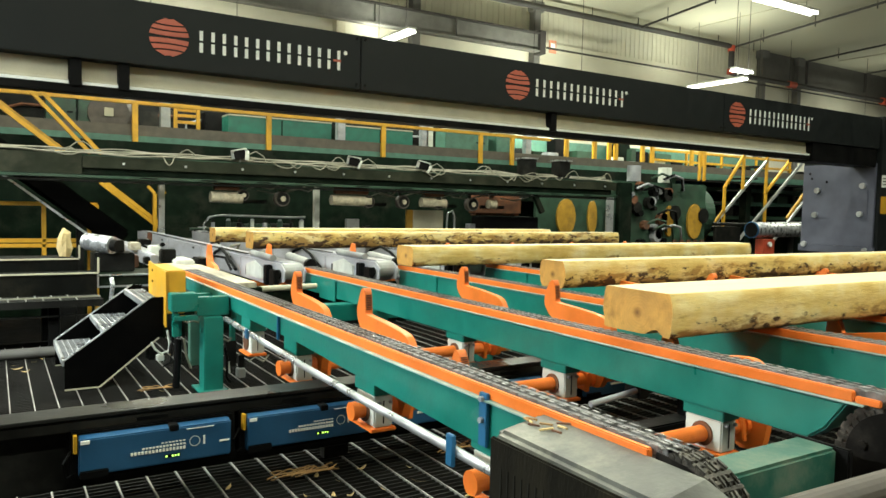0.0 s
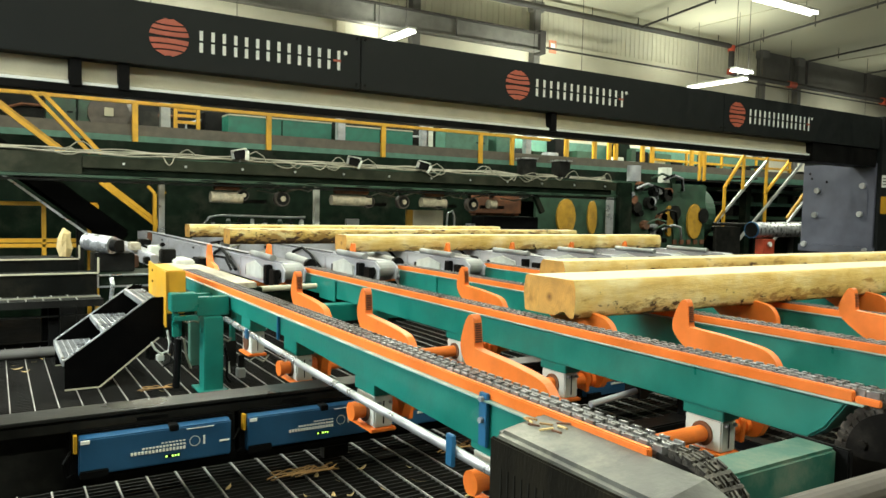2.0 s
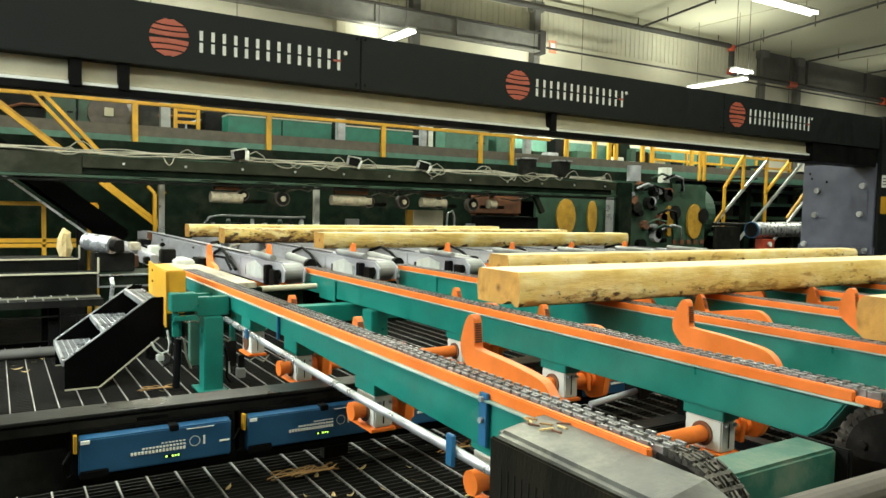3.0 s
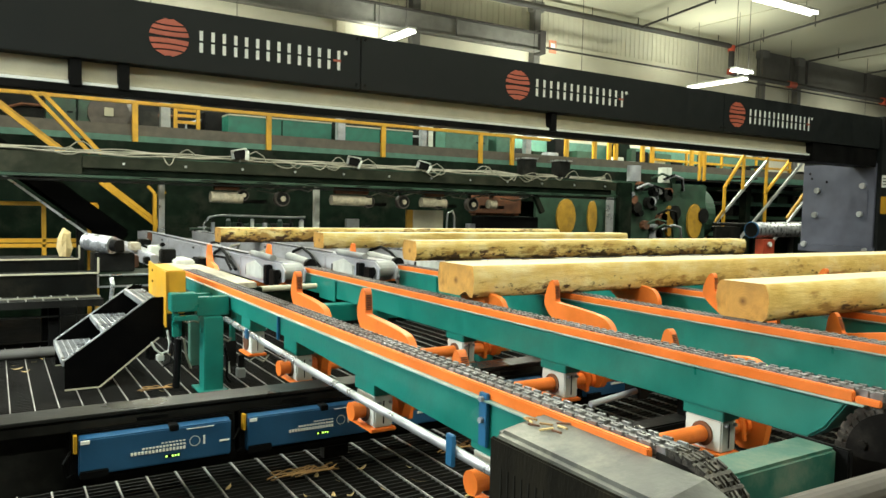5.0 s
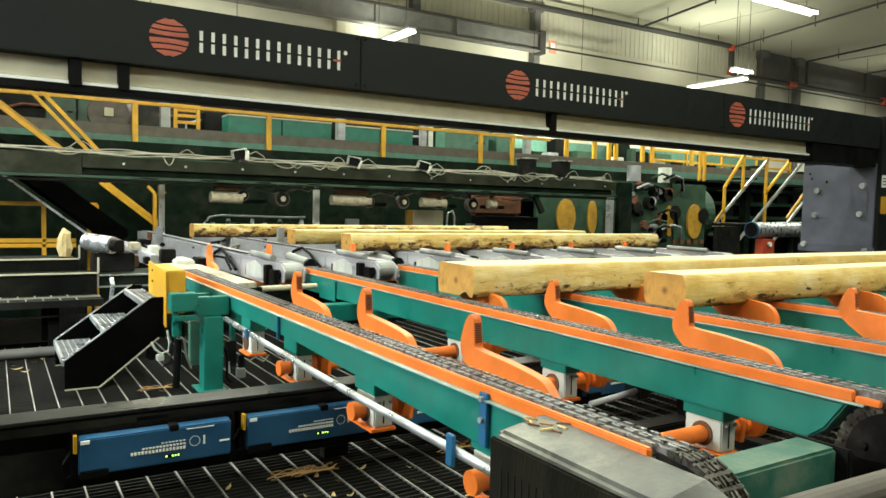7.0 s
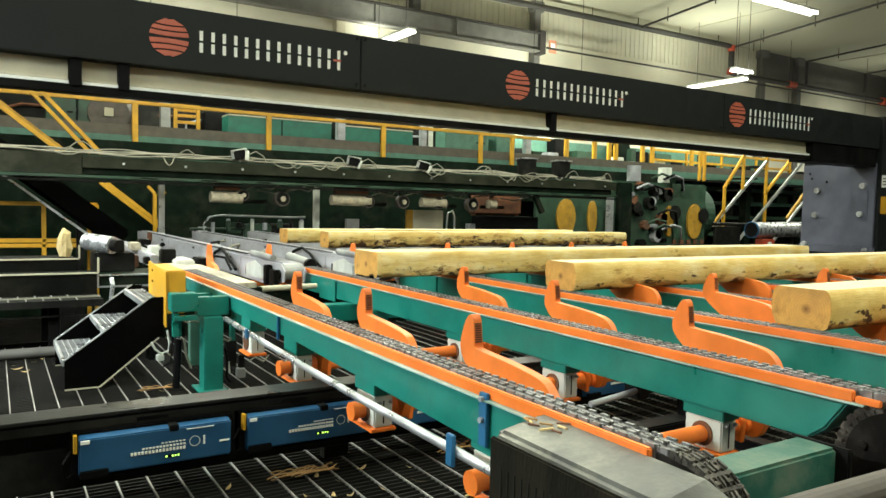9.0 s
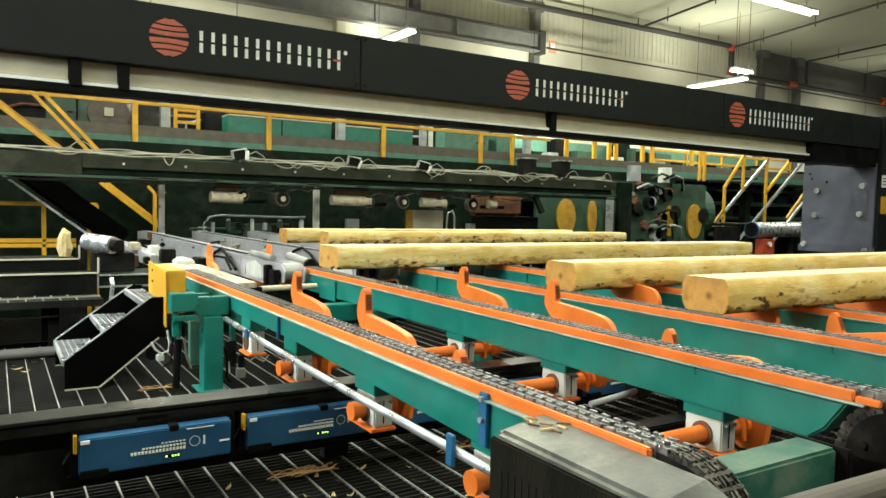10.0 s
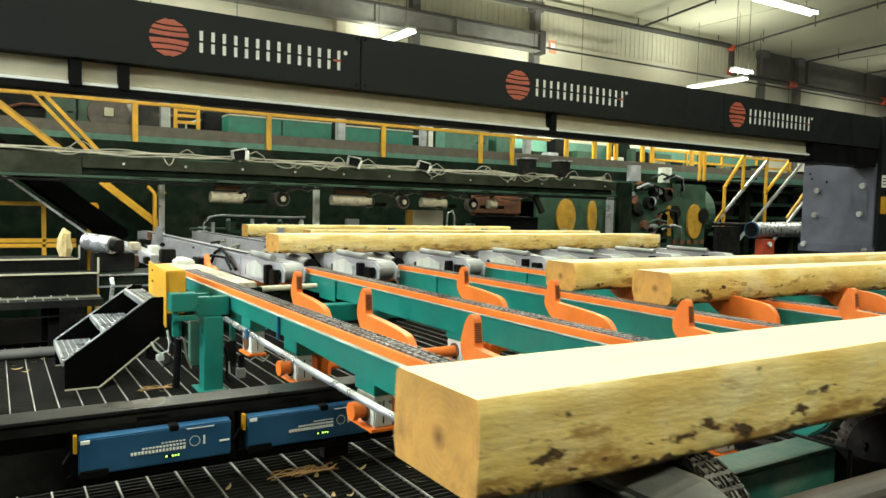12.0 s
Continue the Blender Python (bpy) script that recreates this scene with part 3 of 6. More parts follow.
SIZE = 0.94
LOGS = {
    "A": (4.6, 0.250, 0.152, 2.12, "yellow debarked log sawn flat above, brown streaks"),
    "B": (4.7, 0.245, 0.156, 2.172, "brownish debarked log with dark bark patches"),
    "C": (4.1, 0.260, 0.152, 2.881, "pale yellow debarked log sawn flat above"),
    "D": (4.1, 0.225, 0.158, 2.975, "yellow log speckled with dark bark shreds"),
    "E": (4.7, 0.345, 0.162, 2.185, "thick yellow log with a notch in its sawn end"),
    "F": (4.5, 0.265, 0.160, 2.942, "pale round-sided log with small knots"),
    "G": (4.5, 0.260, 0.160, 2.967, "pale yellow log with a rough side"),
    "H": (4.4, 0.270, 0.164, 0.657, "thick pale log with a clean square sawn end"),
}
BARK = {"A": 0.9, "B": 1.4, "C": 0.15, "D": 0.95, "E": 0.35, "F": 0.3, "G": 0.4, "H": 0.55}
log_of = {k: log(v[0], v[1], v[2], 11 + i, BARK[k], v[4], 0.6 if k == "H" else 0.95 if k in "FG" else 0.82, k == "E") for i, (k, v) in enumerate(LOGS.items())}


# ---- gantry over the deck ----
def plate_xz(points, y0, y1):
    """A flat outline in x, z, drawn out along y."""
    bm = bmesh.new()
    f0 = [bm.verts.new((x, y0, z)) for x, z in points]
    f1 = [bm.verts.new((x, y1, z)) for x, z in points]
    n = len(points)
    bm.faces.new(f0), bm.faces.new(f1[::-1])
    for k in range(n):
        bm.faces.new((f0[k], f1[k], f1[(k + 1) % n], f0[(k + 1) % n]))
    bmesh.ops.recalc_face_normals(bm, faces=bm.faces[:])
    return bm


def emblem(g, x, z, r):
    """Red banded disc and a row of split white strokes, laid on the beam's face."""
    for lo, hi in ((-0.98, -0.72), (-0.64, -0.42), (-0.34, -0.10), (0.12, 0.34), (0.42, 0.62), (0.70, 0.98)):
        n = 14
        wl, wh = math.sqrt(1 - lo * lo), math.sqrt(1 - hi * hi)
        sg = 1 if lo < 0 else -1
        line = [-1 + 2 * k / n for k in range(n + 1)]
        pts = [(x + r * wl * q, z + r * (lo + 0.05 * sg * (1 - q * q))) for q in line] + [(x + r * wh * q, z + r * (hi + 0.05 * sg * (1 - q * q))) for q in line[::-1]]
        part("emblem_band", plate_xz(pts, -0.006, -0.002), LOGO_RED, g, "red emblem band")
    w, x1, h = r * 1.20, x + r * 1.55, r * 0.60
    for k in range(7):
        for q in (0, 1):
            xx = x1 + k * w * 1.02 + q * w * 0.52
            for z0, z1 in ((-0.95, -0.10), (0.10, 0.95)):
                part("emblem_stroke", box(xx, xx + w * 0.15, -0.006, -0.002, z + h * z0, z + h * z1), LOGO_WHITE, g, "white emblem stroke")
    xa = x1 + 6 * w * 1.02
    part("emblem_dash", box(xa + w * 0.30, xa + w * 0.70, -0.0095, -0.007, z - h * 0.16, z + h * 0.06), LOGO_RED, g, "red emblem dash")
    part("emblem_dot", rod((xa + w * 0.95, -0.006, z + h * 0.8), (xa + w * 0.95, -0.002, z + h * 0.8), r * 0.12, 12), LOGO_WHITE, g)


def gantry():
    g = base("scanner_gantry", pose(0, 5.2, 0), "dark grey gantry beam with red and white emblems", "gantry")
    for x0, x1 in ((-3.0, 2.432), (2.438, 6.776), (6.782, 9.97)):
        part("beam_cover", box(x0, x1, 0, 0.35, 1.90, 2.315, 0.005), GANTRY, g)
    for x0, x1 in ((-3.0, 0.42), (0.50, 0.725), (0.765, 4.38), (4.455, 8.49)):
        part("lamp_cover", prism([(0.06, 1.740), (0.06, 1.752), (0.10, 1.78), (0.11, 1.897), (0.17, 1.897), (0.17, 1.740)], x0, x1, 0.003), CREAM, g,
             "cream lamp cover under the beam")
        # white strip paints the brightly lit lower edge of the cream cover
        part("cover_lip", box(x0, x1, 0.052, 0.0595, 1.738, 1.757), LOGO_WHITE, g, "cover lip, its brightness put into white colour")
    for x in (0.46, 0.745, 4.418):
        part("clamp", box(x - 0.034, x + 0.034, 0.03, 0.18, 1.725, 1.898, 0.004), BLACK, g, "black clamp between the covers")
    part("lower_channel", box(-3.0, 8.6, 0.05, 0.17, 1.686, 1.736, 0.003), BLACK, g)
    # black box added as the shade under the beam's right end
    part("end_shadow_box", box(8.495, 9.95, 0.02, 0.33, 1.67, 1.897, 0.004), BLACK, g)
    for x in (2.40, 2.47, 6.74, 6.80):
        for z in ((2.285, 1.935) if x < 5 else (1.94,)):
            part("screw", rod((x, -0.008, z), (x, 0.0, z), 0.011, 8), BLACK, g)
    post = part("post", box(9.985, 10.35, -0.03, 1.05, -0.9, 2.33, 0.006), GANTRY, g)
    plate = part("mount_plate", box(9.95, 9.983, 0.02, 1.03, 0.60, 1.72, 0.004), GANTRY_PLATE, g, "blue-grey steel mounting plate")
    part("cover_plate", box(9.942, 9.949, 0.10, 0.82, 0.98, 1.46, 0.003), GANTRY_PLATE, plate)
    part("foot_flange", box(9.93, 9.983, 0.0, 1.05, 0.50, 0.598, 0.004), GANTRY_PLATE, plate)
    for y, z in ((0.17, 1.42), (0.80, 1.36), (0.19, 1.04), (0.82, 1.02), (0.10, 0.55), (0.96, 0.60)):
        part("bolt", rod((9.905, y, z), (9.942, y, z), 0.040, 8), GALV, plate, "bright steel bolt")
    for y, z in ((0.93, 1.60), (0.90, 1.53), (0.68, 1.44 + 0.04)):
        part("hole_plug", rod((9.944, y, z), (9.951, y, z), 0.016, 10), BLACK, plate)
    part("warning_label", box(10.01, 10.30, -0.036, -0.031, 1.05, 1.28), YELLOW, post, "yellow warning label")
    part("white_label", box(10.01, 10.30, -0.036, -0.031, 1.40, 1.56), LOGO_WHITE, post, "white label with grey bars")
    for k in range(3):
        part("label_bar", box(10.03, 10.26, -0.040, -0.037, 1.43 + 0.04 * k, 1.445 + 0.04 * k), BLACK, post)
    emblem(g, 1.020, 2.100, 0.128)
    emblem(g, 3.960, 2.098, 0.133)
    emblem(g, 7.005, 2.100, 0.140)
    part("far_post", box(-3.3, -3.0, 0.0, 0.35, -0.9, 2.33, 0.006), GANTRY, g)


gantry()


# ---- scanner frame under the deck ----
def scanner_frame():
    f = base("scanner_bench", pose(0, 2.55, 0), "long dark steel frame lying across under the rails", "frame")
    part("top_plate", box(-2.5, 7.5, 0.0, 0.125, 0.298, 0.310, 0.002), TOP_PLATE, f, "smooth dark steel top plate")
    part("front_channel", box(-2.5, 7.5, 0.012, 0.12, 0.255, 0.297, 0.004), FRAME_DARK, f)
    part("lower_channel", box(-2.5, 7.5, 0.075, 0.12, 0.05, 0.254, 0.004), FRAME_DARK, f)
    for k in range(12):
        part("slot", box(-1.1 + 0.5 * k, -1.0 + 0.5 * k, 0.009, 0.0115, 0.268, 0.280), BLACK, f)
    for x in (-1.5, 1.1, 3.7, 6.3):
        part("foot", box(x, x + 0.1, 0.076, 0.119, 0.003, 0.049), FRAME_DARK, f)


scanner_frame()


def scanner():
    """A blue scanner head on a black back plate; its small print is bars."""
    s = base("laser_scanner", pose(0.222, 2.55, 0), "blue scanner head with white print and green lights", "scanner", "scanner heads under the deck")
    part("back_plate", box(-0.02, 0.50, -0.012, 0.07, 0.105, 0.262, 0.004), BLACK, s)
    part("housing", prism([(-0.05, 0.128), (-0.055, 0.246), (-0.013, 0.252), (-0.013, 0.118)], 0.0, 0.475, 0.004), BLUE, s)
    part("corner_block", box(0.0, 0.085, -0.060, -0.045, 0.118, 0.145, 0.003), BLACK, s)
    part("top_latch", box(0.27, 0.30, -0.06, -0.02, 0.236, 0.258, 0.003), BLACK, s)
    part("label", box(0.004, 0.03, -0.059, -0.055, 0.232, 0.243), LOGO_WHITE, s)
    for x0, x1, z0, z1 in ((0.150, 0.325, 0.172, 0.181), (0.185, 0.325, 0.187, 0.192), (0.245, 0.325, 0.199, 0.202)):
        bm = bmesh.new()
        n = int((x1 - x0) / 0.0105)
        for k in range(n):
            xa = x0 + (x1 - x0) * k / n
            add_box(bm, xa, xa + 0.0072, -0.0575, -0.052, z0, z1)
        part("print_bar", bm, LOGO_WHITE, s)
    bm = bmesh.new()
    for k in range(16):
        a0, a1 = 2 * math.pi * k / 16, 2 * math.pi * (k + 1) / 16
        q = [bm.verts.new((0.352 + r * math.cos(a), -0.0565, 0.193 + r * math.sin(a))) for a, r in ((a0, 0.018), (a1, 0.018), (a1, 0.0155), (a0, 0.0155))]
        bm.faces.new(q)
    add_box(bm, 0.380, 0.386, -0.058, -0.054, 0.178, 0.208)
    part("print_mark", bm, LOGO_WHITE, s)
    part("light_strip", box(0.255, 0.305, -0.057, -0.05, 0.150, 0.159), BLACK, s)
    for k in range(5):
        if k != 1:
            part("indicator", box(0.258 + 0.0095 * k, 0.263 + 0.0095 * k, -0.059, -0.0575, 0.152, 0.157), LED_GREEN, s)
    part("side_print", box(0.435, 0.468, -0.0575, -0.052, 0.178, 0.183), LOGO_WHITE, s)
    part("warning_strip", box(-0.014, -0.004, -0.04, -0.013, 0.20, 0.255), YELLOW, s)
    part("scale_line", box(0.325, 0.415, -0.0585, -0.055, 0.236, 0.238), LOGO_WHITE, s)
    part("cable", tube([(-0.01, -0.01, 0.13), (-0.035, -0.02, 0.12), (-0.045, -0.03, 0.17), (-0.02, -0.01, 0.20)], 0.004, 6), BLACK, s)
    return s


head = scanner()
for k in (1, 2, 3, 4, 5, 6):
    copy_thing(head, pose(0.222 + 0.535 * k, 2.55, 0))


# ---- near end of the deck ----
NEAR_PIPE = ((1.130, 0.75, 0.461), (3.200, 0.75, 0.414))


def drive_end():
    c = base("drive_cover", pose(0, 0, 0), "dusty dark metal cover over the chain drive", "machine cover")
    bm = prism([(0.50, 0.02), (0.50, 0.37), (0.70, 0.455), (0.835, 0.502), (1.295, 0.505), (1.31, 0.49), (1.31, 0.02)], 0.958, 1.094, 0.010)
    for v in bm.verts:
        if v.co.z > 0.3:
            v.co.z += 0.024 * (v.co.x - 0.958) / 0.136
    part("shell", bm, DUSTY, c, "dusty worn sheet-metal shell")
    part("side_panel", box(0.946, 0.957, 0.62, 1.308, 0.05, 0.490, 0.004), GRIMY_MESH, c, "grimy dark mesh side panel")
    part("chain_guard", prism([(0.72, 0.30), (0.745, 0.385), (0.775, 0.44), (0.80, 0.475), (0.84, 0.508), (0.89, 0.528), (0.96, 0.534), (0.965, 0.50), (0.95, 0.30)], 1.0945, 1.0985), RUBBER, c, "greasy black strip beside the chain")
    rnd = random.Random(8)
    for k in range(9):
        x0, y0, a = rnd.uniform(1.02, 1.07), rnd.uniform(1.18, 1.29), rnd.uniform(-0.5, 1.2)
        z0 = 0.5075 + 0.024 * (x0 - 0.958) / 0.136
        dx, dy = 0.016 * math.sin(a), -0.016 * math.cos(a)
        part("shaving", tube([(x0 - dx, y0 - dy, z0), (x0, y0, z0 + 0.002), (x0 + dx, y0 + dy, z0 + 0.003)], 0.0028, 5), (BARK_FIBRE, CHIP, RUST)[k % 3], c)
    for k in range(26):
        part("vent_slat", box(0.944, 0.9455, 0.66 + 0.024 * k, 0.664 + 0.024 * k, 0.10, 0.43), DARK_SLAT, c)
    b = base("cross_box", pose(0, 0, 0), "green box beam between the rail ends, dusty on top", "cross beam")
    part("box", box(1.24, 1.80, 1.0, 1.11, 0.22, 0.42, 0.008), GREEN_DUSTY, b)
    part("end_plate", box(1.802, 1.82, 0.97, 1.13, 0.2, 0.42, 0.004), BLACK, b)
    for i, x in enumerate(RAILS[1:]):
        s = base("sprocket_wheel", pose(x, 0.93, 0.37), "black greasy sprocket wheel with chain at the rail end", "sprocket", "sprocket wheels")
        part("rim", rod((0.012, 0, 0), (0.103, 0, 0), 0.132, 32), RUBBER, s)
        part("hub", rod((-0.012, 0, 0), (0.122, 0, 0), 0.045, 16), RUBBER, s)
        for q in range(6):
            a = math.radians(60 * q + 20)
            part("web_bolt", rod((0.002, 0.09 * math.cos(a), 0.09 * math.sin(a)), (0.0115, 0.09 * math.cos(a), 0.09 * math.sin(a)), 0.012, 8), RUBBER, s)
        bm = bmesh.new()
        for k in range(46):
            a = math.radians(-150 - 5.4 * k)
            m = Matrix.Translation((0, 0.150 * math.cos(a), 0.150 * math.sin(a))) @ Matrix.Rotation(a - math.pi / 2, 4, "X")
            w = 0.004 if k % 2 else 0.0
            for xx in (0.014 + w, 0.038 - w, 0.050 + w, 0.074 - w):
                add_box(bm, xx, xx + 0.006, -0.010, 0.010, -0.018, 0.012 - w, 0, m)
            add_rod(bm, m @ Vector((0.013, 0, 0)), m @ Vector((0.107, 0, 0)), 0.008, 6)
        tagged(part("chain_wrap", bm, CHAIN_OILY, s, "oily chain wrapped round the wheel"), kind="stuff")
    d = base("drive_shaft", pose(0, 0, 0), "grey steel drive shaft along the rail ends", "shaft")
    part("shaft", rod((1.2, 0.93, 0.27), (7.6, 0.93, 0.27), 0.03, 16), STEEL, d)
    for x in (1.15, 3.1, 5.0, 7.2):
        part("pedestal", box(x, x + 0.08, 0.88, 0.98, 0.002, 0.242, 0.004), GREEN, d)
    p = base("near_pipe", pose(0, 0, 0), "dark worn steel pipe in front of the rail ends", "pipe")
    part("pipe", rod(NEAR_PIPE[0], NEAR_PIPE[1], 0.036, 20), TANK, p)
    part("pipe_stand", box(NEAR_PIPE[1][0] - 0.04, NEAR_PIPE[1][0] + 0.04, 0.71, 0.79, -0.9, NEAR_PIPE[1][2] - 0.015), BLACK, p)
    for x in (2.35, 3.95, 5.55):
        r = base("infeed_rail", pose(x, 0, 0), "green steel infeed rail in front of the deck", "conveyor rail", "infeed rails")
        part("beam", box(0, 0.1, -2.6, 0.85, 0.43, 0.545, 0.006), GREEN, r)
        for y in (-2.3, 0.6):
            part("leg", box(0.01, 0.09, y, y + 0.09, -0.9, 0.429), GREEN, r)


drive_end()


# ---- grey outfeed conveyor beyond the gantry ----
def outfeed():
    for i, x in enumerate([RAILS[1] - 0.20] + [q - 0.24 for q in RAILS[2:]]):
        r = base("outfeed_rail", pose(x, 0, 0), "grey worn steel outfeed rail with blurred chain", "conveyor rail", "outfeed rails")
        part("side_plate", prism([(4.92, 0.45), (4.90, 0.53), (4.98, 0.575), (11.0, 0.575), (11.0, 0.40), (5.2, 0.40)], 0.0, 0.012, 0.003), STEEL_PALE, r)
        part("far_plate", prism([(4.92, 0.45), (4.90, 0.53), (4.98, 0.575), (11.0, 0.575), (11.0, 0.40), (5.2, 0.40)], 0.15, 0.162, 0.003), STEEL_PALE, r)
        part("belt", box(0.0125, 0.1495, 5.0, 10.9, 0.50, 0.585, 0.012), BELT, r, "grey flat moving belt")
        part("nose_roller", rod((0.013, 5.0, 0.52), (0.149, 5.0, 0.52), 0.062, 18), GALV_DULL, r)
        part("front_plate", prism([(5.35, 0.43), (5.35, 0.52), (5.55, 0.56), (5.75, 0.52), (5.75, 0.43)], -0.02, -0.004, 0.003), WHITE, r, "pale rounded side plate")
        part("bracket", box(-0.06, -0.022, 4.95, 5.06, 0.40, 0.535, 0.006), BLACK, r)
        part("bracket", box(-0.05, -0.002, 5.15, 5.22, 0.41, 0.555, 0.006), BLACK, r)
        for y, w in ((5.95, 0.04), (7.3, 0.05), (8.9, 0.05)):
            part("rib", box(-0.008, -0.001, y, y + w, 0.41, 0.56, 0.002), STEEL_PALE, r)
            part("bolt", rod((-0.014, y + 0.3, 0.54), (-0.001, y + 0.3, 0.54), 0.010, 6), FRAME_DARK, r)
        part("hose", tube([(-0.03, 6.0, 0.45), (-0.05, 6.2, 0.56), (-0.03, 6.45, 0.60), (-0.02, 6.7, 0.55), (-0.03, 6.8, 0.44)], 0.014, 8), BLACK, r, "black hose loop")
        part("grease_patch", box(-0.0035, -0.001, 5.6, 5.82, 0.43, 0.50, 0.001), FRAME_DARK, r)
        part("guard_roll", rod((0.02, 5.2, 0.60), (0.03, 5.75, 0.605), 0.024, 12), GALV_DULL, r)
        part("axle_cap", rod((-0.02, 5.0, 0.50), (-0.001, 5.0, 0.50), 0.035, 16), FRAME_DARK, r)
        part("inner_strip", box(0.02, 0.05, 5.9, 10.5, 0.5865, 0.592), FRAME_DARK, r)
        for y in (6.2, 8.6, 10.6):
            part("leg", box(0.03, 0.13, y, y + 0.1, -0.9, 0.399), GREEN_DARK, r)
    # pale beams and boards left of it
    t = base("board_stack", pose(0, 0, 0), "pale weathered boards on a side beam", "boards")
    part("board", box(1.18, 1.30, 5.35, 6.6, 0.470, 0.495, 0.003), TIMBER, t)
    part("board", box(1.32, 1.45, 4.62, 6.2, 0.455, 0.49, 0.003), TIMBER, t)
    part("bearer", box(1.18, 1.50, 5.5, 5.6, 0.38, 0.454, 0.003), GREEN_DARK, t)
    part("bearer", box(1.18, 1.50, 4.66, 4.72, 0.394, 0.4545, 0.003), GREEN_DARK, t)
    s = base("side_conveyor", pose(0, 0, 0), "pale grey side conveyor with a clamp on it", "conveyor")
    part("beam", box(1.16, 1.34, 6.75, 9.9, 0.43, 0.52, 0.006), STEEL, s)
    part("white_side", box(1.10, 1.155, 6.3, 10.2, 0.46, 0.56, 0.006), STEEL_PALE, s)
    part("clamp", box(1.25, 1.40, 6.1, 6.5, 0.44, 0.53, 0.01), WHITE, s)
    part("clamp_block", box(1.43, 1.53, 6.1, 6.35, 0.44, 0.54, 0.01), BLACK, s)
    part("valve_block", box(1.169, 1.284, 6.25, 6.37, 0.496, 0.606, 0.008), BLACK, s)
    part("pale_housing", box(1.152, 1.230, 6.6, 6.80, 0.538, 0.614, 0.008), WHITE, s)
    part("switch_box", box(1.226, 1.267, 6.6, 6.65, 0.610, 0.644, 0.008), BLACK, s)
    part("valve_block", box(1.158, 1.257, 7.2, 7.40, 0.591, 0.644, 0.008), BLACK, s)
    part("wood_packer", box(1.050, 1.136, 7.0, 7.20, 0.553, 0.623, 0.008), TIMBER, s)
    part("bracket", box(0.943, 1.021, 6.4, 6.50, 0.452, 0.553, 0.008), RUST, s)
    part("bracket", box(1.056, 1.126, 6.35, 6.45, 0.481, 0.541, 0.008), FRAME_DARK, s)
    part("upright", box(1.295, 1.337, 7.6, 7.66, 0.602, 0.691, 0.008), RUST, s)
    part("hose", tube([(1.5, 6.3, 0.5), (1.56, 6.2, 0.56), (1.62, 6.0, 0.55), (1.64, 5.9, 0.46)], 0.012), BLACK, s)
    for y in (6.8, 9.4):
        part("leg", box(1.2, 1.3, y, y + 0.1, -0.9, 0.429), GREEN_DARK, s)
    b = base("cross_bearer", pose(0, 0, 0), "green steel bearer under the outfeed rails", "cross beam")
    part("beam", box(1.0, 7.6, 5.9, 6.02, 0.28, 0.398, 0.006), GREEN_DARK, b)
    for x in (1.1, 4.0, 7.3):
        part("leg", box(x, x + 0.1, 5.9, 6.0, -0.9, 0.279), GREEN_DARK, b)
    rnd = random.Random(12)
    for k in range(46):
        x, y = rnd.uniform(1.95, 6.9), rnd.uniform(6.05, 9.2)
        m = (BLACK, STEEL, GREEN_OLD, FRAME_DARK, RUST, WHITE)[k % 6]
        if k % 3:
            part("fitting", box(x, x + rnd.uniform(0.05, 0.2), y, y + rnd.uniform(0.05, 0.3), 0.30, rnd.uniform(0.42, 0.53), 0.01), m, b)
        else:
            part("hose", tube([(x, y, 0.40), (x + 0.1, y + 0.1, 0.52), (x + 0.25, y + 0.3, 0.53), (x + 0.3, y + 0.6, 0.42)], 0.014, 6), BLACK if k % 2 else CABLE, b)
    part("tray", box(1.6, 7.3, 6.05, 9.3, 0.24, 0.299, 0.004), FRAME_DARK, b)
    for k in range(5):
        w = base("feed_roller", pose(2.25 + 0.82 * k, 5.75, 0.50), "grey steel feed roller with a motor end", "roller", "feed rollers")
        part("drum", rod((0, 0.0, 0.0), (0.05, 0.62, 0.02), 0.045, 18), GALV_DULL, w)
        part("motor", rod((-0.004, -0.06, -0.002), (0.0, -0.005, 0.0), 0.052, 18), BLACK, w)


outfeed()


def outfeed_stop_row():
    s = base("outfeed_stop_row", pose(0, 5.75, 0.36), "row of small orange stop arms on a shaft", "stop arm")
    part("shaft", rod((1.3, 0, 0), (7.3, 0, 0), 0.025, 16), ORANGE, s)
    pts = [(-0.05, -0.03), (-0.06, 0.10), (0.0, 0.15), (0.12, 0.17), (0.16, 0.22), (0.18, 0.30), (0.205, 0.305), (0.235, 0.24), (0.23, 0.15), (0.16, 0.09), (0.04, -0.03)]
    for x in (1.46, 1.95, 2.72, 3.72, 4.5, 5.3, 6.1):
        part("stop_arm", prism(pts, x, x + 0.035, 0.004), ORANGE, s, "small orange stop arm")
    return s


out_row = outfeed_stop_row()


def lift_pins():
    s = base("stop_pin_row", pose(0, 8.0, 0), "row of grey steel stop pins rising between rails", "stop pin")
    part("bar", box(1.2, 7.4, -0.04, 0.04, 0.30, 0.36, 0.004), GREEN_DARK, s)
    for x in (1.47, 2.78, 4.20, 5.6, 7.0):
        part("pin", box(x - 0.035, x + 0.035, -0.035, 0.035, 0.361, 0.735, 0.006), STEEL, s)
    return s


pins = lift_pins()


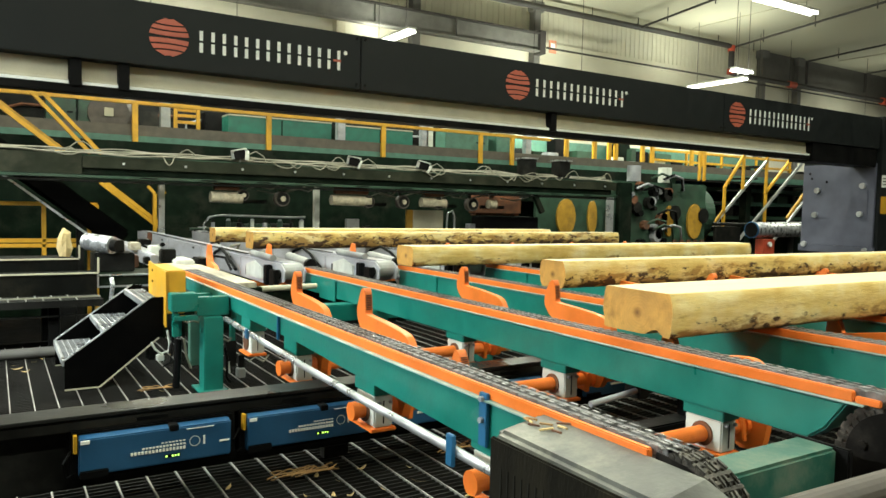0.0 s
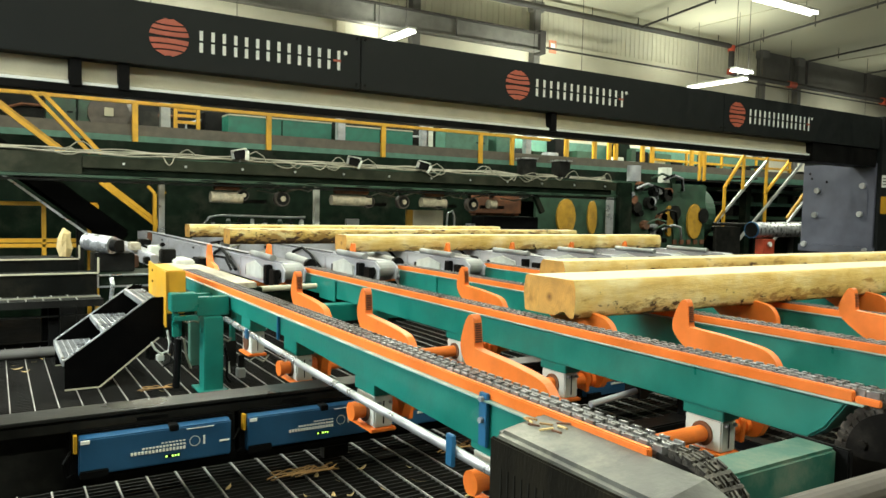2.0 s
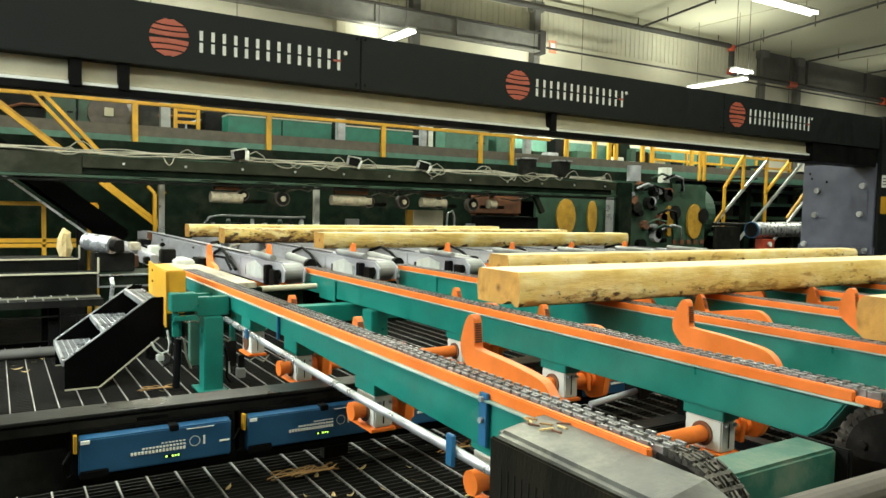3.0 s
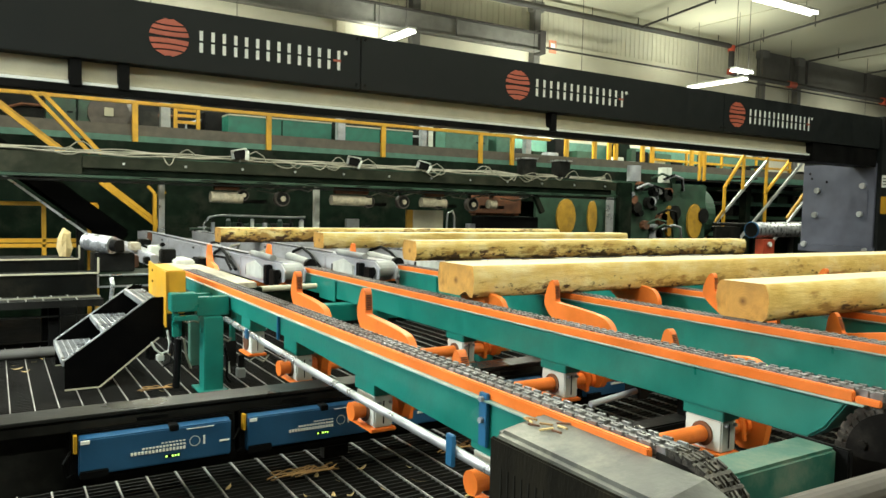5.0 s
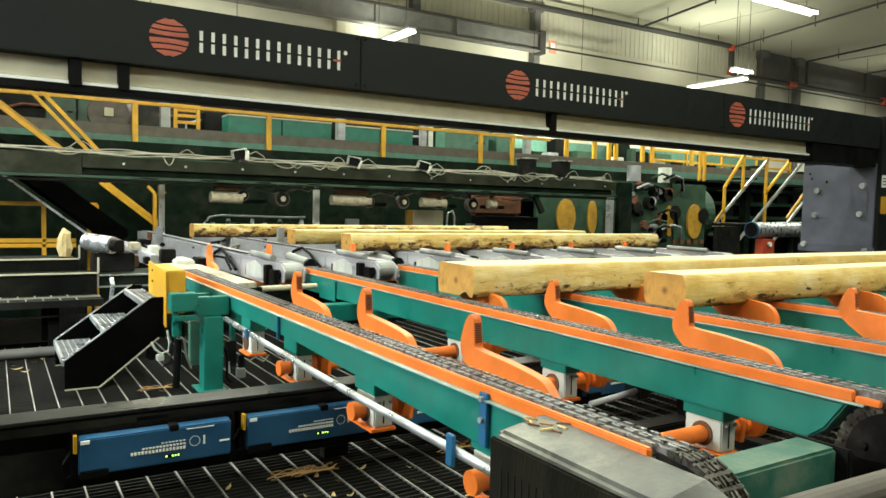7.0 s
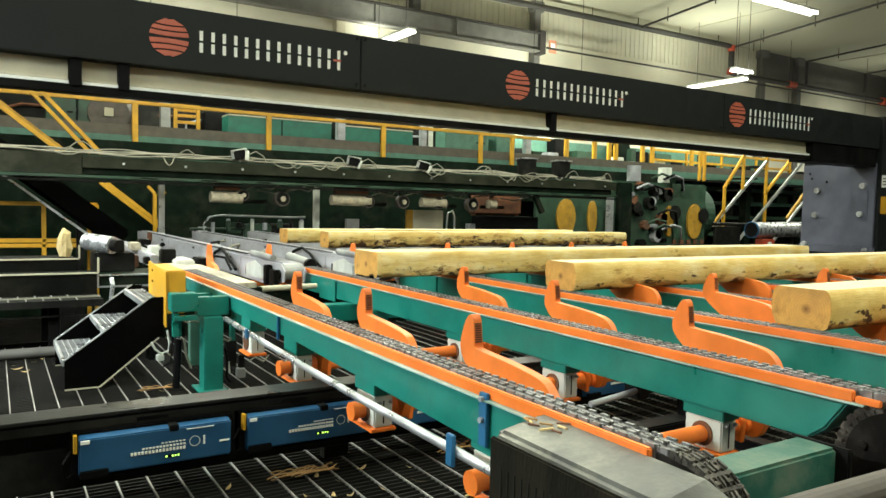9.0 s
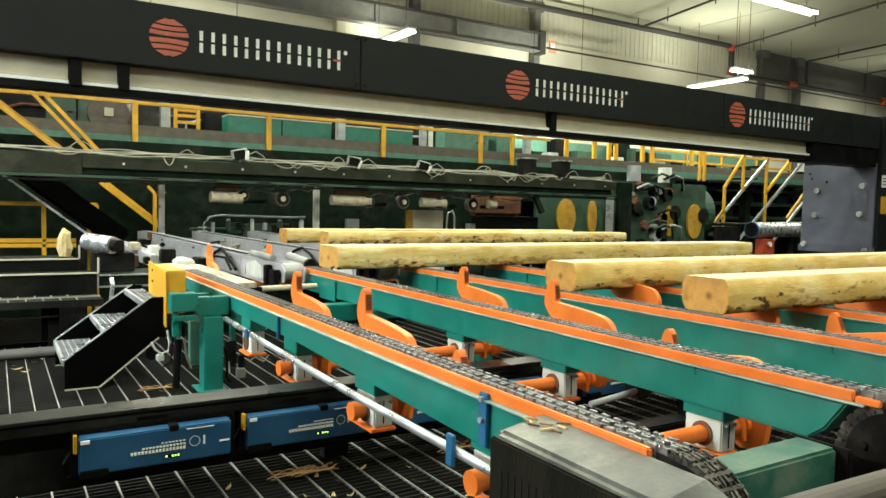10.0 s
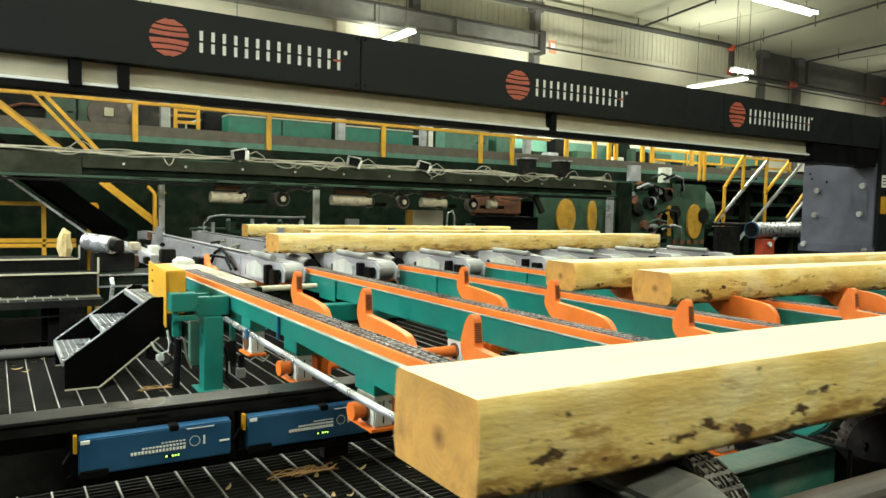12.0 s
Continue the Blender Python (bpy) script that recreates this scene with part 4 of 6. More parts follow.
# ---- steps and benches at the side ----
def steps():
    s = base("step_ladder", pose(0, 0, 0), "black steel steps with open grating treads", "steps")

    def stringer(y0, y1, rx):
        bm = bmesh.new()
        pts = [(0.308, 0.003), (0.308, 0.158), (0.735, 0.474), (0.795, 0.474), (0.795, 0.265), (0.474, 0.003)]
        f = bm.faces.new([bm.verts.new((x + rx, y0, z)) for x, z in pts])
        r = bmesh.ops.extrude_face_region(bm, geom=[f])
        for v in r["geom"]:
            if isinstance(v, bmesh.types.BMVert):
                v.co.y = y1
        bmesh.ops.recalc_face_normals(bm, faces=bm.faces[:])
        return bm
    for y in (4.2, 4.86):
        st = part("stringer", stringer(y, y + 0.012, 0), STEP_BLACK, s)
        part("edge", bar((0.308, y + 0.006, 0.162), (0.735, y + 0.006, 0.478), 0.014, 0.007), GALV, st, "worn bright edge")
        part("edge", bar((0.474, y - 0.003, 0.008), (0.772, y - 0.003, 0.250), 0.006, 0.008), CREAM, st)
        part("edge", bar((0.308, y - 0.003, 0.008), (0.474, y - 0.003, 0.008), 0.006, 0.008), CREAM, st)
    for x, z in ((0.31, 0.165), (0.505, 0.31), (0.70, 0.455)):
        bm = bmesh.new()
        wide = 0.18 if x < 0.6 else 0.093
        for k in range(7 if x < 0.6 else 4):
            add_box(bm, x + 0.029 * k, x + 0.029 * k + 0.004, 4.213, 4.859, z - 0.03, z - 0.004)
        for k in range(9):
            add_box(bm, x, x + wide, 4.245 + 0.072 * k, 4.253 + 0.072 * k, z - 0.02, z - 0.003)
        part("tread_pan", box(x, x + wide, 4.213, 4.859, z - 0.045, z - 0.032), STEP_BLACK, s)
        t = part("tread", bm, GALV, s, "open steel grating tread")
        part("nosing", box(x - 0.012, x - 0.001, 4.213, 4.859, z - 0.035, z - 0.002, 0.002), GALV, t)
    p = base("floor_pipe", pose(0, 0, 0), "dull olive-grey pipe lying on the grating", "pipe")
    part("pipe", rod((-2.6, 5.2, 0.036), (0.33, 5.17, 0.036), 0.033, 16), ROOF_STEEL, p)
    return s


steps()


def side_benches():
    a = base("side_bench", pose(0, 0, 0), "dark steel bench with a pale worn edge", "bench", "side benches")
    part("body", box(-4, 0.535, 6.0, 6.5, 0.30, 0.555, 0.004), BENCH_DARK, a)
    part("edge", box(-4, 0.54, 5.985, 6.0, 0.556, 0.567), CREAM, a, "pale worn edge strip")
    part("end_edge", box(0.536, 0.548, 5.985, 6.0, 0.567, 0.66), CREAM, a)
    part("leg", box(-0.6, -0.5, 6.1, 6.2, -0.9, 0.299), FRAME_DARK, a)
    part("leg", box(0.3, 0.4, 6.1, 6.2, -0.9, 0.299), FRAME_DARK, a)
    b = base("side_bench", pose(0, 0, 0), "low dark green bench with a pale edge", "bench", "side benches")
    part("body", box(-4, 0.63, 5.7, 5.98, 0.32, 0.474, 0.004), BENCH_DARK, b)
    part("edge", box(-4, 0.64, 5.685, 5.70, 0.475, 0.486), CREAM, b, "pale worn edge strip")
    part("end_edge", box(0.63, 0.642, 5.685, 5.7, 0.486, 0.59), CREAM, b)
    part("leg", box(-0.9, -0.8, 5.8, 5.9, -0.9, 0.319), FRAME_DARK, b)
    part("leg", box(0.4, 0.5, 5.8, 5.9, -0.9, 0.319), FRAME_DARK, b)
    c = base("side_bench", pose(0, 0, 0), "dark green channel with a bright rim and a pipe", "bench", "side benches")
    part("body", box(0.64, 1.10, 5.72, 6.3, 0.375, 0.455, 0.004), GREEN_DARK, c)
    part("edge", box(0.64, 1.02, 5.70, 5.715, 0.455, 0.466), GALV, c)
    part("edge", box(0.64, 1.08, 5.70, 5.715, 0.372, 0.384), GALV, c)
    part("edge", box(0.63, 0.642, 5.70, 5.715, 0.372, 0.466), GALV, c)
    part("leg", tube([(0.72, 5.66, 0.44), (0.72, 5.62, 0.40), (0.70, 5.6, 0.2), (0.69, 5.6, -0.9)], 0.016, 10), GALV, c)
    part("box", box(0.645, 0.93, 6.02, 6.3, 0.456, 0.60, 0.006), FRAME_DARK, c)
    r = base("white_roller", pose(0.70, 6.12, 0.665), "white plastic roller drum with a black hub", "roller")
    part("drum", rod((-0.09, 0.06, 0.015), (0.07, -0.14, -0.005), 0.066, 24), DRUM, r)
    part("hub", rod((0.071, -0.141, -0.005), (0.10, -0.175, -0.009), 0.045, 20), BLACK, r)
    part("bracket", box(0.07, 0.16, -0.08, 0.06, -0.064, 0.03, 0.006), FRAME_DARK, r)
    k = base("platform", pose(0, 0, 0), "grated side platform on dark steel", "platform")
    part("deck", box(-4, 0.6, 6.6, 9.2, 0.28, 0.30), BENCH_DARK, k)
    bm = bmesh.new()
    for i in range(40):
        add_box(bm, -3.5 + 0.1 * i, -3.494 + 0.1 * i, 6.6, 9.2, 0.301, 0.305)
    tagged(part("deck_rod", bm, GRATING_ROD, k), kind="stuff")
    part("front_girder", box(-4, 0.6, 5.62, 5.68, -0.3, 0.02), BLACK, k)
    part("strip", box(-4, 0.62, 5.28, 5.60, 0.325, 0.340), BENCH_DARK, k)
    part("strip_edge", box(-4, 0.62, 5.262, 5.278, 0.30, 0.346), FRAME_DARK, k)
    part("strip_rail", box(-4, 0.62, 5.43, 5.445, 0.341, 0.350), CABLE, k, "pale rail along the strip")
    bm = bmesh.new()
    for i in range(44):
        add_box(bm, -3.75 + 0.098 * i, -3.742 + 0.098 * i, 5.285, 5.42, 0.341, 0.345)
        add_box(bm, -3.79 + 0.098 * i, -3.782 + 0.098 * i, 5.455, 5.59, 0.341, 0.345)
    tagged(part("strip_rod", bm, GRATING_ROD, k), kind="stuff")
    part("ledge", box(-4, 0.62, 5.30, 5.33, 0.235, 0.243), FRAME_DARK, k)
    for x in (-2.5, -0.3, 0.5):
        part("post", box(x, x + 0.08, 5.63, 5.67, -0.9, -0.301), BLACK, k)
        part("post", box(x, x + 0.08, 8.0, 8.08, -0.9, 0.279), BLACK, k)
        part("post", box(min(x, 0.3), min(x, 0.3) + 0.06, 5.34, 5.40, -0.9, 0.324), BLACK, k)
    w = base("wood_offcut", pose(0.545, 6.25, 0.568), "torn pale wood offcut standing on the bench", "offcut")
    bm = bmesh.new()
    rnd = random.Random(5)
    ring = []
    for j, (zz, rr) in enumerate(((0, 0.045), (0.06, 0.055), (0.12, 0.05), (0.17, 0.042), (0.21, 0.012))):
        ring.append([bm.verts.new((rr * math.cos(a) * rnd.uniform(0.7, 1.1), rr * math.sin(a) * rnd.uniform(0.7, 1.1), zz + rnd.uniform(-0.01, 0.01))) for a in [2 * math.pi * q / 9 for q in range(9)]])
    for p, q in zip(ring, ring[1:]):
        for j in range(9):
            bm.faces.new((p[j], p[(j + 1) % 9], q[(j + 1) % 9], q[j]))
    bm.faces.new(ring[0][::-1]), bm.faces.new(ring[-1])
    w.location.x -= 0.08
    part("wood", bm, CHIP, w)
    h = base("chute", pose(0, 11.2, 0), "black sloping belt chute with a bright edge", "chute")
    part("trough", bar((-0.4, 0.3, 1.99), (1.60, 0.3, 0.43), 0.4, 0.30), STEP_BLACK, h)
    part("edge", bar((-0.56, 0.06, 1.83), (1.225, 0.06, 0.44), 0.016, 0.03), GALV, h)
    part("leg", box(1.0, 1.1, 0.25, 0.35, -0.9, 0.75), FRAME_DARK, h)
    part("leg", box(-0.25, -0.15, 0.25, 0.35, -0.9, 1.72), FRAME_DARK, h)


side_benches()


# ---- machine behind the deck ----
def back_machine():
    m = base("infeed_machine", pose(0, 10.6, 0), "dark green steel machine frame under cables and fittings", "machine")
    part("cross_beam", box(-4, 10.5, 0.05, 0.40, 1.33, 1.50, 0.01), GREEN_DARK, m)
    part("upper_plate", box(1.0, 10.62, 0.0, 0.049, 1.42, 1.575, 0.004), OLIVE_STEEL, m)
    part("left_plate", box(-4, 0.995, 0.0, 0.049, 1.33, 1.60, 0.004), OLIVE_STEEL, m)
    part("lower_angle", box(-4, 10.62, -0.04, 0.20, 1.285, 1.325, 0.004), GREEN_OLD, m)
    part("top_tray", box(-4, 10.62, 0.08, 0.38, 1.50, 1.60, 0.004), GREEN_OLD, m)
    part("bottom_lip", box(-4, 10.62, -0.02, 0.10, 1.235, 1.262, 0.003), FRAME_DARK, m)
    rnd = random.Random(3)
    for k in range(12):
        x = 1.5 + 0.8 * k
        part("bolt", rod((x, -0.02, 1.49), (x, 0.0, 1.49), 0.018, 6), GALV, m)
        part("slot", box(x + 0.2, x + 0.42, -0.043, -0.0405, 1.30, 1.315), BLACK, m)
    # looping cables on the tray
    for k in range(5):
        pts = []
        z0 = 1.615 + 0.014 * k
        ph = rnd.uniform(0, 6)
        for q in range(120):
            x = -3.5 + 14.0 * q / 119
            pts.append((x, 0.02 + 0.05 * k + 0.03 * math.sin(x * 2 + ph), z0 + 0.014 * math.sin(x * (2.1 + 0.5 * k) + ph) + 0.008 * math.sin(x * 7 + k)))
        part("cable", tube(pts, rnd.uniform(0.008, 0.014), 6), CABLE, m, "slack pale cable")
    for k in range(26):
        x = rnd.uniform(0.2, 10.2)
        w, dz = rnd.uniform(0.15, 0.45), rnd.uniform(0.04, 0.14)
        pts = [(x + w * s, -0.03 - 0.03 * math.sin(math.pi * s), 1.62 + rnd.uniform(-.005, .005) - dz * math.sin(math.pi * s) * (1 if k % 3 else -1)) for s in [q / 9 for q in range(10)]]
        part("cable_loop", tube(pts, 0.008, 5), CABLE, m)
    for x, z, tilt in ((3.08, 1.71, -12), (4.90, 1.70, 10), (6.18, 1.69, 14)):
        turn = pose(x, 0.03, z, 0, tilt, -24)
        c = part("sensor_box", box(-0.085, 0.075, -0.07, 0.07, -0.065, 0.055, 0.012, turn), BLACK, m, "black sensor in a pale bent hood")
        part("hood", box(-0.12, 0.10, -0.085, 0.08, 0.057, 0.072, 0.004, turn), WHITE, c)
        part("hood_side", box(0.078, 0.115, -0.10, 0.08, -0.08, 0.056, 0.004, turn @ pose(0, 0, 0, 0, 14, 0)), WHITE, c)
        part("hood_side", box(-0.125, -0.088, -0.06, 0.08, -0.06, 0.056, 0.004, turn), GALV_DULL, c)
        part("stem", rod((x, 0.06, 1.60), (x, 0.05, z - 0.05), 0.015, 8), GALV, c)
        part("lead", tube([(x + 0.1, -0.04, z), (x + 0.2, -0.05, z + 0.05), (x + 0.32, -0.05, z - 0.02), (x + 0.36, -0.04, 1.60)], 0.009, 6), CABLE, c)
    for x in (8.45, 9.28):
        c = part("cabinet", box(x - 0.16, x + 0.12, 0.0, 0.25, 1.62, 1.93, 0.012), FRAME_DARK, m, "dark grey connection box")
        part("lid", box(x - 0.18, x + 0.14, -0.02, 0.27, 1.931, 1.955, 0.006), GALV, c)
    # rollers under the beam
    for x0, x1 in ((2.68, 3.14), (4.56, 5.24), (6.2, 6.68), (7.6, 7.75)):
        r = part("pressure_roller", rod((x0, 0.15, 1.085), (x1, 0.15, 1.075), 0.082, 18), ROLLER, m, "pale dusty pressure roller")
        part("roller_yoke", box(x0 + 0.05, x1 - 0.05, 0.10, 0.20, 1.185, 1.284, 0.006), RUST, r)
        part("arm", box(x1 - 0.05, x1 + 0.5, 0.53, 0.58, 1.0, 1.06, 0.006), FRAME_DARK, m)
        part("hose", tube([(x1 + 0.3, 0.4, 1.2), (x1 + 0.6, 0.35, 1.16), (x1 + 0.9, 0.4, 1.22), (x1 + 1.1, 0.45, 1.28)], 0.012, 6), CABLE, m)
    for x, z, r in ((3.15, 1.12, 0.085), (3.75, 1.08, 0.115), (5.20, 1.07, 0.100), (5.84, 1.08, 0.110), (6.53, 1.07, 0.100), (7.24, 1.07, 0.120)):
        w = part("idler", rod((x, 0.10, z), (x, 0.22, z), r, 20), TANK, m, "grimy round pulley")
        part("idler_rim", rod((x, 0.092, z), (x, 0.099, z), r * 0.82, 20), FRAME_DARK, w)
        part("idler_hub", rod((x, 0.07, z), (x, 0.091, z), r * 0.36, 14), ROLLER, w, "pale bearing cap")
        part("idler_arm", box(x - 0.03, x + 0.03, 0.221, 0.26, z, 1.284, 0.006), GREEN_OLD, w)
        part("lead", tube([(x + 0.05, 0.12, z + r), (x + 0.2, 0.1, z + r + 0.05), (x + 0.42, 0.12, z + r + 0.01), (x + 0.55, 0.15, 1.28)], 0.010, 6), CABLE, w)
    part("pole", box(2.05, 2.13, 0.55, 0.63, -0.9, 1.28, 0.006), GALV, m, "galvanised steel pole")
    part("pole", box(4.44, 4.53, 0.55, 0.63, -0.9, 1.28, 0.006), WHITE, m, "pale painted steel pole")
    part("loop_pipe", tube([(2.7, 0.6, 0.45), (2.7, 0.6, 0.68), (2.78, 0.6, 0.78), (2.95, 0.6, 0.81), (4.1, 0.6, 0.79), (4.3, 0.6, 0.80)], 0.016, 8), GALV, m)
    for k, x in enumerate((2.82, 3.05, 3.22, 3.42, 3.62, 3.86, 4.05, 4.22)):
        part("valve", rod((x, 0.55, 0.56 + 0.03 * (k % 3)), (x, 0.55, 0.70 + 0.03 * (k % 2)), 0.028 + 0.008 * (k % 3), 10), (STEEL, GREEN_OLD, FRAME_DARK, WHITE)[k % 4], m)
        part("valve_wheel", rod((x, 0.53, 0.735), (x, 0.56, 0.735), 0.03, 10), (FRAME_DARK, STEEL)[k % 2], m)
    part("junction_box", box(5.0, 5.22, 0.5, 0.6, 0.55, 0.78, 0.008), GALV_DULL, m, "small grey junction box")
    part("lower_pipe", tube([(2.5, 0.62, 0.60), (3.4, 0.62, 0.61), (4.4, 0.62, 0.60)], 0.02, 8), GREEN_OLD, m)
    part("beige_panel", box(6.28, 6.9, 0.55, 0.6, 0.50, 0.95, 0.006), CREAM, m, "beige scratched panel")
    part("yellow_panel", box(6.15, 6.275, 0.55, 0.6, 0.50, 0.95, 0.006), YELLOW_DIRTY, m)
    part("handle", tube([(6.98, 0.58, 0.5), (7.0, 0.56, 0.9), (7.1, 0.56, 0.95), (7.16, 0.58, 0.85), (7.16, 0.58, 0.5)], 0.018, 6), GALV, m)
    part("dark_bin", box(7.75, 9.05, 0.5, 0.9, -0.9, 0.86, 0.01), BLACK, m)
    # rust-brown box that paints the brown glow behind the bin
    part("brown_glow_cover", box(7.85, 9.0, 0.95, 1.2, 0.87, 1.28, 0.05), RUST, m, "rust-brown cover with a brown glow put into its colour")
    part("brace", bar((8.55, 0.02, 1.28), (8.75, 0.02, 0.95), 0.08, 0.1), GREEN_DARK, m)
    part("valve_body", box(3.3, 3.75, 0.6, 0.8, 0.45, 0.68, 0.02), GREEN_OLD, m)
    part("motor", rod((3.75, 0.7, 0.58), (4.1, 0.7, 0.58), 0.11, 16), FRAME_DARK, m)
    for k in range(14):
        x = rnd.uniform(2.5, 8.5)
        z = rnd.uniform(0.45, 0.7)
        part("fitting", box(x, x + rnd.uniform(0.06, 0.22), 0.62, 0.75, z - 0.1, z + 0.06, 0.01), (FRAME_DARK, STEEL, GREEN_OLD, WHITE)[k % 4], m)
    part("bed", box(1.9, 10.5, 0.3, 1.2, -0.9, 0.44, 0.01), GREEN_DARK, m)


back_machine()


def chipper():
    k = 1.16
    h = base("chipper_housing", pose(0, 10.6 * k, 1 - k), "old dirty green chipper housing with yellow oval guards", "machine")
    h.scale = (k, k, k)
    rnd = random.Random(3)
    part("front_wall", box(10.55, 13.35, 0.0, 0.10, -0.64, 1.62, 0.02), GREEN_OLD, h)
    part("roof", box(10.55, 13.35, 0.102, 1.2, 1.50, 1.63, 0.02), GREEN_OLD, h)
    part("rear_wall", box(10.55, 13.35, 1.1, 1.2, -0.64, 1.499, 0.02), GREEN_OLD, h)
    for x, mt in ((11.2, STEEL), (12.12, WHITE)):
        part("cylinder", rod((x, 0.1, 1.632), (x, 0.1, 1.95), 0.14, 18), mt, h, "upright cylinder cap")
    part("feed_panel", box(8.56, 10.545, 0.0, 0.05, -0.64, 1.24, 0.01), GREEN_OLD, h)
    part("feed_roof", box(8.56, 10.545, 0.052, 1.0, 1.16, 1.23, 0.01), GREEN_DARK, h)
    part("feed_bed", box(8.56, 13.3, 0.12, 1.05, -0.64, 0.40, 0.01), GREEN_DARK, h)
    part("end_drum", rod((13.352, 0.6, 1.0), (13.66, 0.6, 1.0), 0.62, 32), GREEN_OLD, h)
    part("front_post", box(10.6, 10.95, -0.12, -0.002, -0.64, 1.58, 0.01), GREEN_DARK, h)
    for x, w, z0, z1 in ((12.95, 0.20, 0.45, 1.20), (12.15, 0.10, 0.5, 1.15), (9.29, 0.20, 0.53, 1.22), (9.96, 0.10, 0.55, 1.2)):
        zc, hz = (z0 + z1) / 2, (z1 - z0) / 2
        bm = rod((x, -0.05, zc), (x, -0.004, zc), 0.5, 28)
        for v in bm.verts:
            v.co.x = x + (v.co.x - x) / 0.5 * w * 1.15
            v.co.z = zc + (v.co.z - zc) / 0.5 * hz
        part("guard_oval", bm, YELLOW_DIRTY, h, "dirty yellow oval guard")
    part("steel_strip", box(10.22, 10.42, -0.15, -0.125, 0.55, 1.27, 0.004), GALV, h)
    for q in range(22):
        x, z = rnd.uniform(10.95, 12.1), rnd.uniform(0.3, 1.55)
        part("fitting", rod((x, -0.12, z), (x, 0.0, z), rnd.uniform(0.04, 0.13), 10), (BLACK, FRAME_DARK, STEEL, RUST)[q % 4], h)
    for q in range(9):
        x, z = rnd.uniform(11.0, 12.0), rnd.uniform(0.6, 1.7)
        part("pipe", tube([(x, -0.1, z), (x + 0.2, -0.2, z + 0.1), (x + 0.5, -0.15, z + 0.05), (x + 0.7, -0.02, z - 0.2)], 0.025, 6), (BLACK, STEEL, GREEN_OLD)[q % 3], h)
    for q in range(5):
        part("bolt_plate", box(12.3 + 0.22 * q, 12.42 + 0.22 * q, -0.03, -0.002, 0.33, 0.43, 0.004), RUST, h)
    for x, z in ((12.3, 1.0), (13.2, 0.95)):
        part("bearing", rod((x, -0.08, z), (x, -0.003, z), 0.16, 16), FRAME_DARK, h)
    part("shaft", rod((13.5, -0.1, 0.78), (15.2, -0.1, 0.78), 0.035, 10), FRAME_DARK, h)
    part("outlet_wall", box(13.7, 14.6, 0.0, 0.06, -0.64, 0.72, 0.01), FRAME_DARK, h)
    part("outlet_roof", box(13.7, 14.6, 0.062, 0.9, 0.66, 0.72, 0.01), FRAME_DARK, h)
    part("base_plate", box(10.96, 13.3, -0.2, -0.003, -0.64, 0.22, 0.01), RUST, h)


chipper()
# added sheet whose near-black green gives the shade behind the machine
structure("backdrop_screen", box(-8, 15.5, 13.3, 13.38, -0.9, 2.0), GREEN_DARK, "green sheet backdrop behind the machine, shade put into its colour")


def yellow_guards():
    r = base("guard_rail", pose(0, 11.5, 0), "yellow tubular guard rail in front of a dark wall", "railing")
    for a, b in (((-5, 0, 0.93), (0.62, 0, 0.93)), ((0.60, 0, -0.9), (0.60, 0, 0.93)), ((-5, 0, 0.435), (1.12, 0, 0.42)), ((-5, 0, 0.36), (1.12, 0, 0.35)),
                 ((1.0, 0.4, 0.93), (1.32, 0.4, 0.93)), ((1.31, 0.4, -0.9), (1.31, 0.4, 0.93)), ((1.22, 0.5, -0.9), (1.22, 0.5, 0.90)), ((-2.2, 0, -0.9), (-2.2, 0, 0.93))):
        part("tube", bar(a, b, 0.055, 0.055), YELLOW, r)
    s = base("stair_flight", pose(0, 13.0, 0), "yellow steel stair rails slanting down behind the machine", "stairs")
    for dx in (0.0, 0.16):
        part("stair_rail", bar((0.45 + dx, 0.0, 2.72), (1.35 + dx, 0.0, 1.74), 0.05, 0.06), YELLOW, s)
        part("stair_rail", bar((1.49 + dx * 0.6, 0.1, 1.29), (2.40, 0.1, 0.56 + dx * 0.5), 0.05, 0.06), YELLOW, s)
    part("stair_rail", bar((-0.9, 0.0, 3.2), (0.95, 0.0, 1.72), 0.05, 0.07), YELLOW, s)
    part("stair_rail", bar((-0.85, 0.1, 3.22), (1.05, 0.1, 1.72), 0.05, 0.05), YELLOW_DIRTY, s)
    for dx in (0.0, 0.17):
        part("newel_top", bar((2.22 + dx, 0.05, 1.25), (2.33 + dx, 0.05, 1.13), 0.05, 0.05), YELLOW, s)
    part("newel", bar((2.33, 0.05, -0.9), (2.33, 0.05, 1.13), 0.06, 0.06), YELLOW, s)


yellow_guards()


